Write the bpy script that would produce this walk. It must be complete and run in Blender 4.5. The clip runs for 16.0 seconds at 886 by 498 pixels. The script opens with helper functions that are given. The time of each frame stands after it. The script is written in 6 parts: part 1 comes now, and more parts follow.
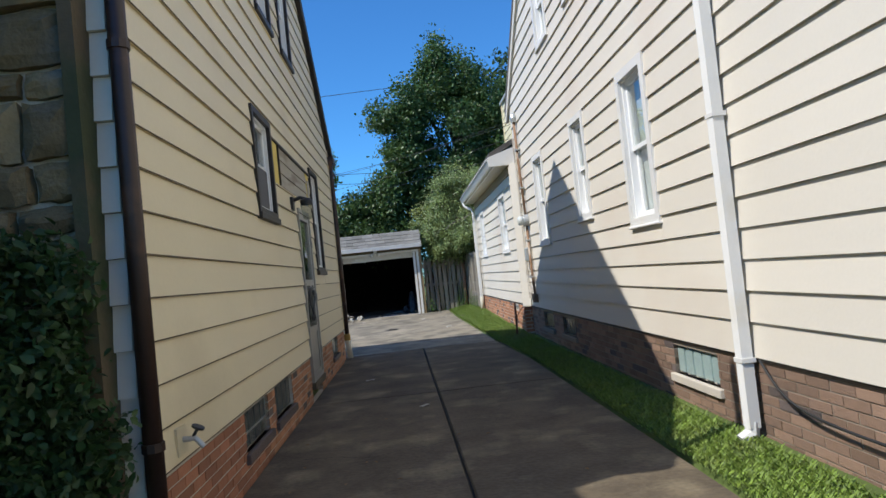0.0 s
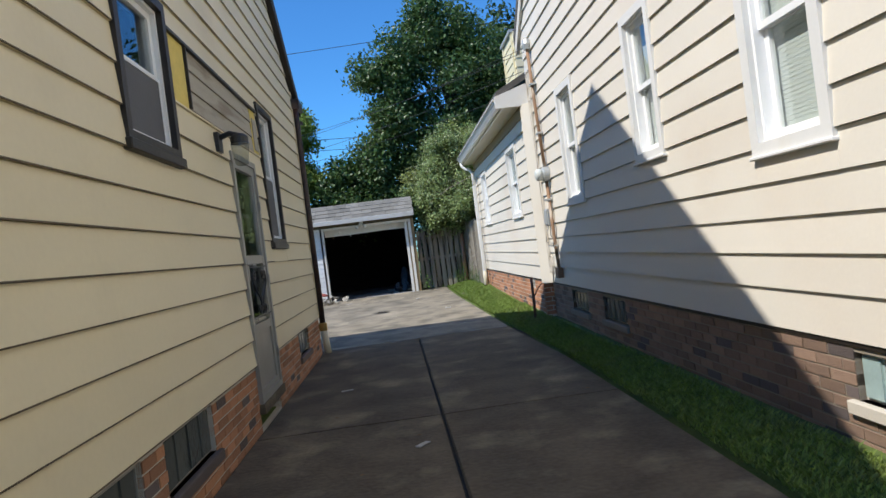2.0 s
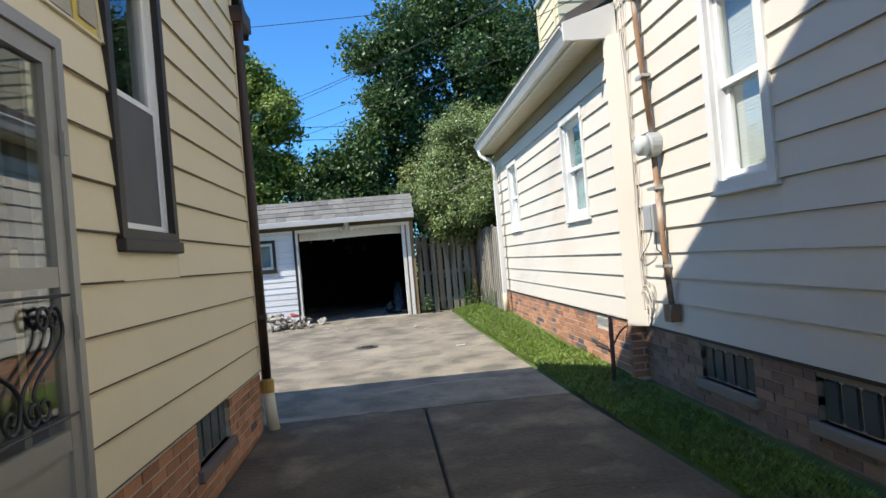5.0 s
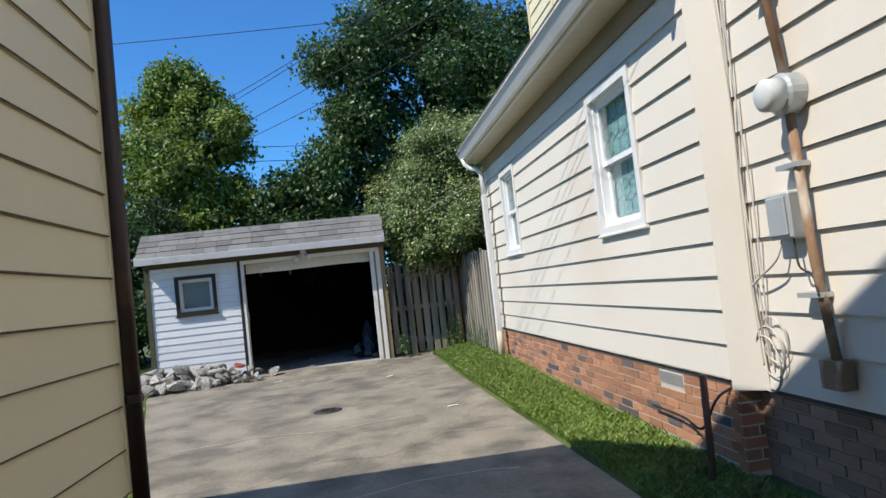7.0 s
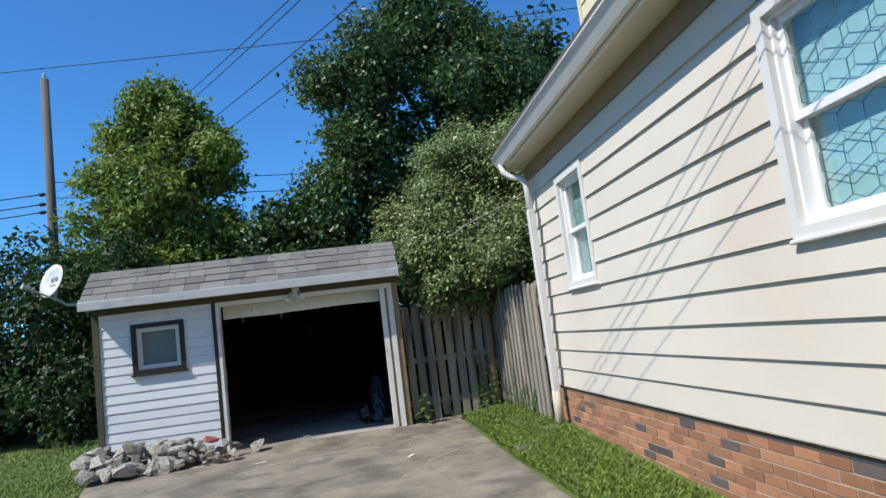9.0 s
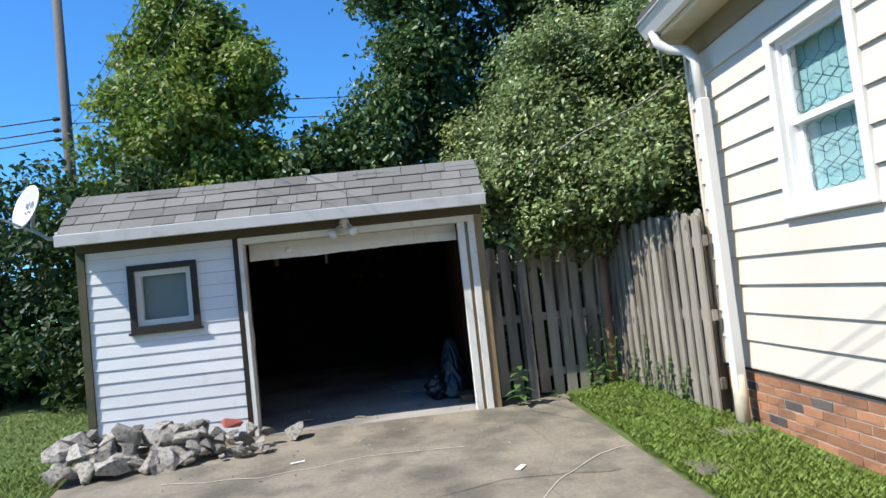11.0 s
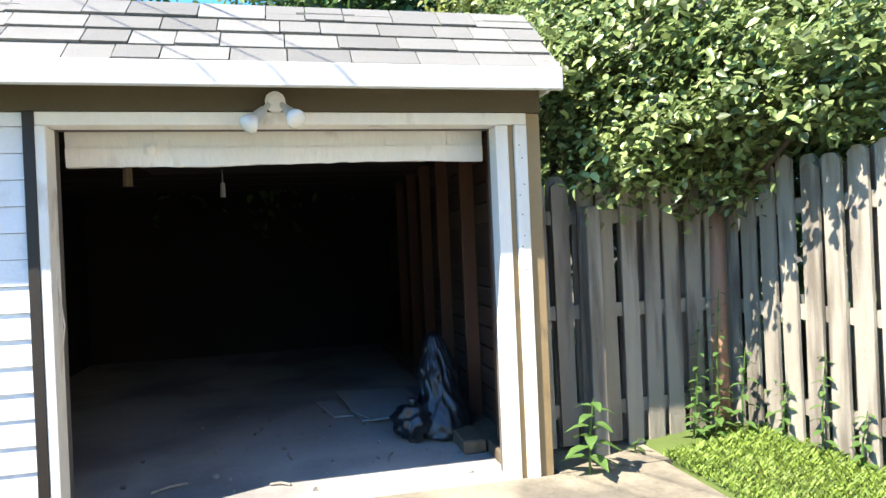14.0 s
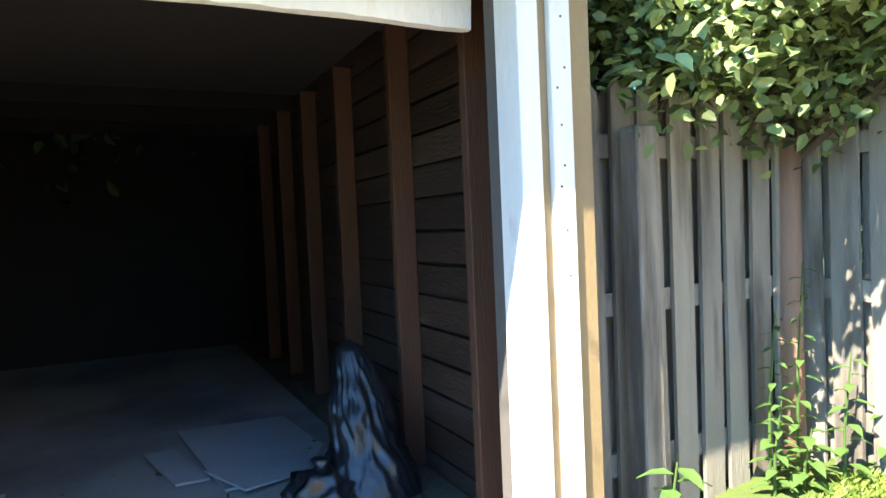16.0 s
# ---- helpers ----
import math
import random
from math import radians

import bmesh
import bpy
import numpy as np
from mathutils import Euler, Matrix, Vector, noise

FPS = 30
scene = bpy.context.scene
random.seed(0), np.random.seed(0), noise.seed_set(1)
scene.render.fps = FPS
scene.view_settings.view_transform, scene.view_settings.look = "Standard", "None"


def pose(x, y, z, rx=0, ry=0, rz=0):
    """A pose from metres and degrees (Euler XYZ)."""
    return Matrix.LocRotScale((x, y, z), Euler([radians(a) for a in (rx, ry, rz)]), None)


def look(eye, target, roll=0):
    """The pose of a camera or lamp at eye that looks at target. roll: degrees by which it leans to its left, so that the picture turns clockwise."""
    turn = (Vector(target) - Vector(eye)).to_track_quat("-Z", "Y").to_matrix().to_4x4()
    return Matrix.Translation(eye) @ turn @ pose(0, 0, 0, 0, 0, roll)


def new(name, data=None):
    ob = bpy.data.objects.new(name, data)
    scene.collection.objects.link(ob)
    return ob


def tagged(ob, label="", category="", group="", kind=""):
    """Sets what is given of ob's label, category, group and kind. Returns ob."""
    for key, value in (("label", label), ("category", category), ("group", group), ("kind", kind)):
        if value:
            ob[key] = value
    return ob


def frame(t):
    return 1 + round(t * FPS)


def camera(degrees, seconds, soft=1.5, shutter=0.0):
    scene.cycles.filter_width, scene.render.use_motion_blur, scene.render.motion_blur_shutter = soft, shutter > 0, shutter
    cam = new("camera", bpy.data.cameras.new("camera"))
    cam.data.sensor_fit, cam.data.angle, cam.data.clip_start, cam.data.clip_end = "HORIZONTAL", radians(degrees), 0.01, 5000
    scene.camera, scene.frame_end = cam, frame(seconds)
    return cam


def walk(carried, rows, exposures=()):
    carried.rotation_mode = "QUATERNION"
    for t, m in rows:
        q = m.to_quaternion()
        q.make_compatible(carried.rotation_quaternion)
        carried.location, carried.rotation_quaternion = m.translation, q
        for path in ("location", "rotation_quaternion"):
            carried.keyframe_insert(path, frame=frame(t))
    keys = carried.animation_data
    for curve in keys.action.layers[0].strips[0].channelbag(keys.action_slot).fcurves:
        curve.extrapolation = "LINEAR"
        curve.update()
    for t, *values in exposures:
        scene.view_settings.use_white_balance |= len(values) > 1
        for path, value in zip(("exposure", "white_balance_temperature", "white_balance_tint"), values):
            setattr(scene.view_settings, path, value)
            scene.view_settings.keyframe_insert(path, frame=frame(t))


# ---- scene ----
cam = camera(68.0, 16.0)
PATH = [
    (0, (0.076, -0.089, 1.375), (0.188, 1.906, 1.449), -6),
    (0.5, (0.09, 0.549, 1.385), (0.139, 2.548, 1.447), -4.6),
    (1, (0.079, 1.157, 1.372), (0.239, 3.15, 1.406), -6.4),
    (1.5, (0.098, 1.796, 1.35), (0.17, 3.792, 1.244), -5.6),
    (2, (0.13, 2.4, 1.34), (0.253, 4.396, 1.332), -7.3),
    (2.5, (0.143, 3.04, 1.352), (0.212, 5.039, 1.395), -5.2),
    (3, (0.139, 3.666, 1.345), (0.357, 5.654, 1.362), -5.1),
    (3.5, (0.172, 4.323, 1.374), (0.401, 6.31, 1.337), -6.3),
    (4, (0.125, 4.932, 1.373), (0.406, 6.912, 1.364), -6.1),
    (4.5, (0.109, 5.564, 1.403), (0.349, 7.549, 1.42), -4),
    (5, (0.026, 6.216, 1.39), (0.182, 8.21, 1.413), -5),
    (5.2, (0.04, 6.465, 1.374), (0.219, 8.456, 1.439), -6.9),
    (7.3, (0.054, 8.941, 1.418), (0.328, 10.919, 1.526), -6.6),
    (7.5, (0.106, 9.244, 1.457), (0.352, 11.229, 1.477), -7.5),
    (8, (0.07, 9.806, 1.449), (0.345, 11.775, 1.666), -5.8),
    (8.2, (0.073, 10.033, 1.447), (0.339, 12, 1.694), -7.3),
    (10.3, (-0.182, 12.615, 1.462), (0.056, 14.591, 1.658), -6.3),
    (10.5, (-0.172, 12.897, 1.469), (0.007, 14.882, 1.638), -4.9),
    (11, (-0.299, 13.515, 1.501), (-0.183, 15.509, 1.614), -6.2),
    (11.5, (-0.383, 14.084, 1.531), (-0.266, 16.077, 1.648), -2.8),
    (12, (-0.515, 14.677, 1.497), (-0.365, 16.668, 1.603), -3.8),
    (12.5, (-0.512, 15.201, 1.519), (-0.328, 17.191, 1.593), -4.3),
    (13, (-0.654, 15.773, 1.502), (-0.372, 17.752, 1.563), -3.8),
    (13.5, (-0.805, 16.321, 1.528), (-0.375, 18.275, 1.533), -3.2),
    (14, (-0.822, 16.85, 1.49), (-0.379, 18.801, 1.487), -2.5),
    (14.5, (-0.913, 17.345, 1.448), (-0.348, 19.261, 1.352), -1.2),
    (15, (-0.916, 17.841, 1.473), (-0.268, 19.73, 1.362), -1.9),
    (15.5, (-0.917, 18.306, 1.451), (-0.07, 20.115, 1.363), -2.7),
    (16, (-0.749, 18.7, 1.39), (0.134, 20.492, 1.311), -2.5),
]
EXPOSURES = [(t, stops, k, 10) for t, stops, k in ((0.0, 0.1, 6400), (2.5, 0.26, 6550), (5.0, 0.5, 6750), (8.0, 0.04, 6550), (11.0, 0.48, 6600), (12.5, 1.0, 6750), (14.5, 2.05, 7150), (16.0, 2.45, 7250))]
walk(cam, [(t, look(eye, target, roll)) for t, eye, target, roll in PATH], EXPOSURES)

# ---- world, sun ----
SUN_DIR = Vector((0.74, 0.32, -1.0)).normalized()
world = bpy.data.worlds.new("sky")
scene.world = world
world.use_nodes = True
wn = world.node_tree
sky = wn.nodes.new("ShaderNodeTexSky")
sky.sky_type = "NISHITA"
sky.sun_disc = False
sky.sun_elevation = math.asin(-SUN_DIR.z)
sky.sun_rotation = math.atan2(-SUN_DIR.x, -SUN_DIR.y)
sky.air_density, sky.dust_density, sky.ozone_density = 1.0, 0.0, 1.6
deep = wn.nodes.new("ShaderNodeMix")
deep.data_type, deep.blend_type = "RGBA", "MULTIPLY"
deep.inputs[0].default_value = 1.0
deep.inputs[7].default_value = (0.36, 0.86, 1.36, 1)
wn.links.new(sky.outputs[0], deep.inputs[6])
wn.links.new(deep.outputs[2], wn.nodes["Background"].inputs[0])
wn.nodes["Background"].inputs[1].default_value = 0.125
sun = new("sun", bpy.data.lights.new("sun", "SUN"))
sun.data.energy, sun.data.angle, sun.data.color = 5.0, radians(0.5), (1.0, 0.96, 0.89)
sun.matrix_world = look((-8, -6, 14), Vector((-8, -6, 14)) + SUN_DIR)


# ---- materials ----
def mat(name, col, rough=0.6, var=0.12, scale=3.0, fine=60.0, bump=0.15, metal=0.0, island=0.0, obrand=0.0, stain=None, stain_at=0.6, stain_scale=0.8, stretch=(1, 1, 1), spec=0.5):
    """Painted or natural surface: two scales of colour noise, optional stains, fine relief."""
    m = bpy.data.materials.new(name)
    m.use_nodes = True
    nt = m.node_tree
    bsdf = nt.nodes["Principled BSDF"]
    co = nt.nodes.new("ShaderNodeTexCoord")
    mp = nt.nodes.new("ShaderNodeMapping")
    mp.inputs["Scale"].default_value = stretch
    nt.links.new(co.outputs["Object"], mp.inputs[0])

    def noise_tex(s, d=4.0):
        n = nt.nodes.new("ShaderNodeTexNoise")
        n.inputs["Scale"].default_value, n.inputs["Detail"].default_value = s, d
        nt.links.new(mp.outputs[0], n.inputs["Vector"])
        return n.outputs["Fac"]

    def math_node(op, a, b):
        n = nt.nodes.new("ShaderNodeMath")
        n.operation = op
        for k, v in enumerate((a, b)):
            if isinstance(v, (int, float)):
                n.inputs[k].default_value = v
            else:
                nt.links.new(v, n.inputs[k])
        return n.outputs[0]

    big, small = noise_tex(scale), noise_tex(fine)
    amount = math_node("ADD", math_node("MULTIPLY", big, 0.65), math_node("MULTIPLY", small, 0.35))
    value = math_node("ADD", math_node("MULTIPLY", math_node("SUBTRACT", amount, 0.5), 4 * var), 1.0)
    if island:
        g = nt.nodes.new("ShaderNodeNewGeometry")
        value = math_node("MULTIPLY", value, math_node("ADD", math_node("MULTIPLY", g.outputs["Random Per Island"], 2 * island), 1 - island))
    if obrand:
        g = nt.nodes.new("ShaderNodeObjectInfo")
        value = math_node("MULTIPLY", value, math_node("ADD", math_node("MULTIPLY", g.outputs["Random"], 2 * obrand), 1 - obrand))
    base = nt.nodes.new("ShaderNodeRGB")
    base.outputs[0].default_value = (*col, 1)
    colour = base.outputs[0]
    if stain:
        ramp = nt.nodes.new("ShaderNodeMapRange")
        ramp.inputs[1].default_value, ramp.inputs[2].default_value = stain_at - 0.06, stain_at + 0.1
        nt.links.new(noise_tex(stain_scale, 8.0), ramp.inputs[0])
        mx = nt.nodes.new("ShaderNodeMix")
        mx.data_type = "RGBA"
        nt.links.new(ramp.outputs[0], mx.inputs[0])
        nt.links.new(colour, mx.inputs[6])
        mx.inputs[7].default_value = (*stain, 1)
        colour = mx.outputs[2]
    vm = nt.nodes.new("ShaderNodeVectorMath")
    vm.operation = "SCALE"
    nt.links.new(colour, vm.inputs[0])
    nt.links.new(value, vm.inputs["Scale"])
    nt.links.new(vm.outputs[0], bsdf.inputs["Base Color"])
    bsdf.inputs["Roughness"].default_value = rough
    bsdf.inputs["Metallic"].default_value = metal
    bsdf.inputs["Specular IOR Level"].default_value = spec
    if bump:
        b = nt.nodes.new("ShaderNodeBump")
        b.inputs["Strength"].default_value, b.inputs["Distance"].default_value = bump, 0.01
        nt.links.new(small, b.inputs["Height"])
        nt.links.new(b.outputs[0], bsdf.inputs["Normal"])
    return m


def glass_mat(name, tint=(0.92, 0.95, 0.94), rough=0.01):
    """Thin pane: clear, with gloss that grows towards grazing views."""
    m = bpy.data.materials.new(name)
    m.use_nodes = True
    nt = m.node_tree
    nt.nodes.remove(nt.nodes["Principled BSDF"])
    tr, gl, lw, pw, ad, mx = (nt.nodes.new("ShaderNode" + k) for k in ("BsdfTransparent", "BsdfGlossy", "LayerWeight", "Math", "Math", "MixShader"))
    tr.inputs[0].default_value = (*tint, 1)
    gl.inputs["Roughness"].default_value = rough
    lw.inputs[0].default_value = 0.5
    pw.operation, ad.operation = "POWER", "MULTIPLY_ADD"
    nt.links.new(lw.outputs["Facing"], pw.inputs[0])
    pw.inputs[1].default_value = 3.0
    nt.links.new(pw.outputs[0], ad.inputs[0])
    ad.inputs[1].default_value, ad.inputs[2].default_value = 0.6, 0.06
    nt.links.new(ad.outputs[0], mx.inputs[0])
    nt.links.new(tr.outputs[0], mx.inputs[1])
    nt.links.new(gl.outputs[0], mx.inputs[2])
    nt.links.new(mx.outputs[0], nt.nodes["Material Output"].inputs[0])
    return m


def leaf_mat(name, col, yellow, var=0.42, rough=0.55):
    m = mat(name, col, rough, 0.12, 0.7, 8.0, 0.0, island=var, stain=yellow, stain_at=0.6, stain_scale=0.55)
    nt = m.node_tree
    bsdf = nt.nodes["Principled BSDF"]
    tl, mx = nt.nodes.new("ShaderNodeBsdfTranslucent"), nt.nodes.new("ShaderNodeMixShader")
    src = bsdf.inputs["Base Color"].links[0].from_socket
    nt.links.new(src, tl.inputs[0])
    mx.inputs[0].default_value = 0.35
    nt.links.new(bsdf.outputs[0], mx.inputs[1])
    nt.links.new(tl.outputs[0], mx.inputs[2])
    nt.links.new(mx.outputs[0], nt.nodes["Material Output"].inputs[0])
    return m


M_CREAM = mat("cream_aluminium_siding", (0.74, 0.64, 0.425), 0.5, 0.05, 0.9, 30, 0.06, stain=(0.66, 0.565, 0.37), stain_at=0.66, stain_scale=0.7, obrand=0.03)
M_IVORY = mat("ivory_siding", (0.665, 0.615, 0.525), 0.5, 0.04, 0.8, 40, 0.06, stain=(0.64, 0.57, 0.475), stain_at=0.62, stain_scale=0.6, obrand=0.03)
M_YELLOW = mat("pale_yellow_siding", (0.72, 0.64, 0.42), 0.5, 0.06, 0.8, 40, 0.06)
M_SHEATH = mat("sheathing", (0.1, 0.09, 0.08), 0.9)
M_WHITE = mat("white_paint", (0.70, 0.69, 0.66), 0.45, 0.05, 2, 50, 0.08, stain=(0.66, 0.63, 0.56), stain_at=0.64, stain_scale=3)
M_VINYL = mat("white_vinyl", (0.8, 0.8, 0.79), 0.3, 0.03, 4, 50, 0.02)
M_PEEL = mat("peeling_white_paint", (0.76, 0.74, 0.69), 0.6, 0.08, 5, 40, 0.4, stain=(0.42, 0.36, 0.29), stain_at=0.66, stain_scale=6, stretch=(1, 1, 0.4))
M_GSIDE = mat("white_painted_clapboard", (0.74, 0.75, 0.76), 0.55, 0.06, 3, 60, 0.25, stain=(0.58, 0.57, 0.54), stain_at=0.68, stain_scale=4, obrand=0.03)
M_BROWN = mat("dark_brown_trim", (0.024, 0.018, 0.013), 0.5, 0.2, 5, 60, 0.2)
M_RUSTBROWN = mat("brown_painted_downspout", (0.032, 0.015, 0.01), 0.45, 0.2, 4, 40, 0.1, stain=(0.10, 0.045, 0.025), stain_at=0.62, stain_scale=3)
M_TAN = mat("tan_trim_board", (0.27, 0.19, 0.095), 0.6, 0.12, 3, 40, 0.2)
M_TANDARK = mat("mossy_corner_board", (0.12, 0.09, 0.05), 0.8, 0.25, 4, 40, 0.3, stain=(0.05, 0.06, 0.025), stain_at=0.5, stain_scale=2)
M_FASCIA = mat("dull_white_fascia", (0.52, 0.52, 0.51), 0.5, 0.08, 3, 50, 0.1, stain=(0.42, 0.41, 0.38), stain_at=0.6, stain_scale=4)
M_FRIEZE = mat("olive_brown_frieze", (0.075, 0.056, 0.028), 0.6, 0.15, 4, 50, 0.2)
M_RUST = mat("rusty_conduit", (0.25, 0.145, 0.08), 0.75, 0.2, 6, 50, 0.3, stain=(0.55, 0.47, 0.38), stain_at=0.6, stain_scale=7, stretch=(1, 1, 0.4))
M_IRON = mat("rusted_iron", (0.12, 0.06, 0.04), 0.8, 0.25, 8, 60, 0.3)
M_BLACKIRON = mat("black_wrought_iron", (0.02, 0.02, 0.02), 0.45, 0.15, 8, 60, 0.1)
M_BRICK = mat("red_brick", (0.42, 0.20, 0.105), 0.85, 0.14, 9, 90, 0.5, obrand=0.28, island=0.0)
M_BRICKD = mat("dark_brick", (0.13, 0.10, 0.09), 0.85, 0.14, 9, 90, 0.5, obrand=0.25)
M_BRICKJ = mat("red_brick_rest", (0.34, 0.145, 0.08), 0.85, 0.14, 9, 90, 0.5, island=0.3)
M_OLDBRICK = mat("brown_brick", (0.25, 0.16, 0.11), 0.88, 0.16, 9, 90, 0.5, obrand=0.28)
M_OLDBRICKJ = mat("brown_brick_rest", (0.25, 0.16, 0.11), 0.88, 0.16, 9, 90, 0.5, island=0.28)
M_OLDMORTAR = mat("dirty_mortar", (0.26, 0.22, 0.17), 0.95, 0.12, 6, 90, 0.4)
M_MORTAR = mat("mortar", (0.52, 0.47, 0.39), 0.95, 0.1, 6, 90, 0.4)
# Driveway slabs darker than the apron: alley shade is partly in the base colour.
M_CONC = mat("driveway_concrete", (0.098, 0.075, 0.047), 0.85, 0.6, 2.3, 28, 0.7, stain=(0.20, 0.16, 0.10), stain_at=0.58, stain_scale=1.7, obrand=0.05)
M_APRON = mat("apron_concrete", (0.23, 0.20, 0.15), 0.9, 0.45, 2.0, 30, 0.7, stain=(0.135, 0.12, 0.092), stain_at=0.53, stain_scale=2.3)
M_JOINT = mat("joint_dirt", (0.035, 0.03, 0.022), 0.95, 0.2, 6, 60, 0.4)
M_GFLOOR = mat("garage_floor", (0.36, 0.34, 0.31), 0.8, 0.18, 1.5, 40, 0.3, stain=(0.2, 0.19, 0.18), stain_at=0.54, stain_scale=0.9)
M_LAWN = mat("lawn_soil_and_turf", (0.075, 0.11, 0.022), 0.95, 0.3, 2.5, 70, 0.6, stain=(0.16, 0.13, 0.05), stain_at=0.66, stain_scale=1.6)
M_BLADE = mat("grass_blade", (0.155, 0.23, 0.035), 0.55, 0.2, 0.9, 8, 0.0, island=0.4, stain=(0.17, 0.20, 0.05), stain_at=0.6, stain_scale=1.2)
M_SHINGLE = mat("grey_asphalt_shingle", (0.18, 0.175, 0.16), 0.95, 0.12, 3, 160, 0.6, obrand=0.22)
M_ROOF = mat("dark_asphalt_roof", (0.09, 0.085, 0.08), 0.95, 0.15, 2, 120, 0.5)
M_SOFFIT = mat("soffit_panel", (0.62, 0.56, 0.42), 0.5, 0.05, 2, 40, 0.05)
M_FENCE = mat("weathered_fence_wood", (0.30, 0.27, 0.22), 0.9, 0.16, 3.5, 70, 0.5, obrand=0.16, stretch=(4, 4, 0.45), stain=(0.14, 0.12, 0.095), stain_at=0.54, stain_scale=2.5)
M_POST = mat("reddish_wood_post", (0.36, 0.2, 0.13), 0.85, 0.16, 4, 60, 0.4, stretch=(4, 4, 0.4))
M_POLE = mat("grey_utility_pole", (0.135, 0.12, 0.105), 0.9, 0.3, 4, 50, 0.8, stretch=(3, 3, 0.2))
M_BARK = mat("bark", (0.09, 0.07, 0.05), 0.95, 0.25, 5, 40, 0.8, stretch=(2, 2, 0.5))
M_DEADLEAF = mat("dry_leaf", (0.2, 0.12, 0.05), 0.8, 0.2)
M_LEAFDARK = leaf_mat("dark_tree_leaf", (0.075, 0.135, 0.04), (0.13, 0.19, 0.055), 0.5, 0.42)
M_LEAFLIGHT = leaf_mat("maple_leaf", (0.19, 0.27, 0.05), (0.30, 0.34, 0.06))
M_LEAFSHRUB = leaf_mat("shrub_leaf", (0.215, 0.28, 0.105), (0.33, 0.33, 0.08), 0.65, 0.34)
M_TWIG = mat("pale_grey_twig", (0.24, 0.21, 0.17), 0.85, 0.2, 6, 50, 0.3)
M_LEAFHEDGE = leaf_mat("hedge_leaf", (0.04, 0.08, 0.022), (0.07, 0.12, 0.03))
M_WEED = leaf_mat("weed_leaf", (0.12, 0.22, 0.06), (0.18, 0.27, 0.07), 0.3, 0.4)
M_GLASS = glass_mat("window_glass")
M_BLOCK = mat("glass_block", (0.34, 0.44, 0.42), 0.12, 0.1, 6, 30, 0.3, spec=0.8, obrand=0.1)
# Darker copy of the block colour, with the windows' shade put in.
M_BLOCKDARK = mat("shaded_basement_glass", (0.08, 0.09, 0.085), 0.2, 0.15, 5, 30, 0.2)
M_ROOM = mat("unlit_room", (0.03, 0.03, 0.032), 0.9)
M_BLIND = mat("pale_blind", (0.55, 0.58, 0.56), 0.7, 0.05, 2, 40, 0.05)
M_TEAL = mat("teal_privacy_film", (0.36, 0.60, 0.64), 0.35, 0.05, 2, 30, 0.03)
M_LEAD = mat("lead_came", (0.05, 0.075, 0.085), 0.5, 0.1)
M_ALU = mat("weathered_aluminium", (0.34, 0.325, 0.29), 0.45, 0.1, 4, 40, 0.1, metal=0.4)
M_GREYMETAL = mat("grey_painted_metal", (0.44, 0.46, 0.46), 0.4, 0.06, 5, 50, 0.05, metal=0.3)
M_GALV = mat("galvanised_grille", (0.5, 0.5, 0.47), 0.45, 0.1, 5, 50, 0.1, metal=0.5)
M_CABLE = mat("black_cable", (0.02, 0.02, 0.02), 0.6, 0.1)
M_CABLEW = mat("pale_cable", (0.55, 0.5, 0.43), 0.6, 0.15, 8)
M_PVC = mat("cream_pvc", (0.62, 0.56, 0.40), 0.5, 0.12, 6, 50, 0.1)
M_COLLAR = mat("yellow_brown_collar", (0.4, 0.24, 0.05), 0.5, 0.2, 8)
M_YFOAM = mat("yellow_foam_board", (0.68, 0.53, 0.14), 0.8, 0.15, 6, 50, 0.2)
M_OLDWOOD = mat("old_bare_clapboard", (0.42, 0.38, 0.3), 0.85, 0.15, 3, 50, 0.4, stretch=(1, 0.4, 3), stain=(0.24, 0.2, 0.15), stain_at=0.58, stain_scale=3)
M_STONE = mat("sandstone_block", (0.21, 0.16, 0.085), 0.95, 0.28, 5, 40, 1.0, obrand=0.35, stain=(0.15, 0.14, 0.11), stain_at=0.55, stain_scale=3)
M_RUBBLE = mat("broken_concrete", (0.42, 0.395, 0.345), 0.95, 0.35, 9, 60, 1.0, obrand=0.42, stain=(0.2, 0.18, 0.15), stain_at=0.55, stain_scale=5)
M_REDRAG = mat("faded_red_brick_piece", (0.45, 0.12, 0.09), 0.85, 0.15, 6)
M_DISH = mat("satellite_dish_paint", (0.62, 0.62, 0.6), 0.4, 0.05, 4)
M_BAG = mat("black_plastic_bag", (0.010, 0.011, 0.014), 0.4, 0.2, 5, 20, 0.25, spec=0.7)
M_CARD = mat("grey_cardboard", (0.40, 0.40, 0.385), 0.85, 0.1, 4)
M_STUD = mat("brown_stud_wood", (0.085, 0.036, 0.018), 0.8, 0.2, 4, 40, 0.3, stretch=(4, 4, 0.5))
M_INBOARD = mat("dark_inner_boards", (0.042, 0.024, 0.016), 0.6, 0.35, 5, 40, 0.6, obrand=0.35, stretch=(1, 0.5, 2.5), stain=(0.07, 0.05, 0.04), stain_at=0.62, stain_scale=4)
# Near-black colour stands in for the unlit depth of the garage.
M_UNLIT = mat("unlit_garage_boards", (0.014, 0.010, 0.008), 0.9, 0.25, 4, 40, 0.3)
# Grime and the shade line under each lap, in one dark colour.
M_HEM = mat("hem_grime_and_shade", (0.10, 0.075, 0.045), 0.8, 0.3, 5, 60, 0.2, stretch=(1, 0.3, 1))
M_BULB = mat("frosted_bulb", (0.72, 0.72, 0.68), 0.2, 0.04, 5, 30, 0.02)
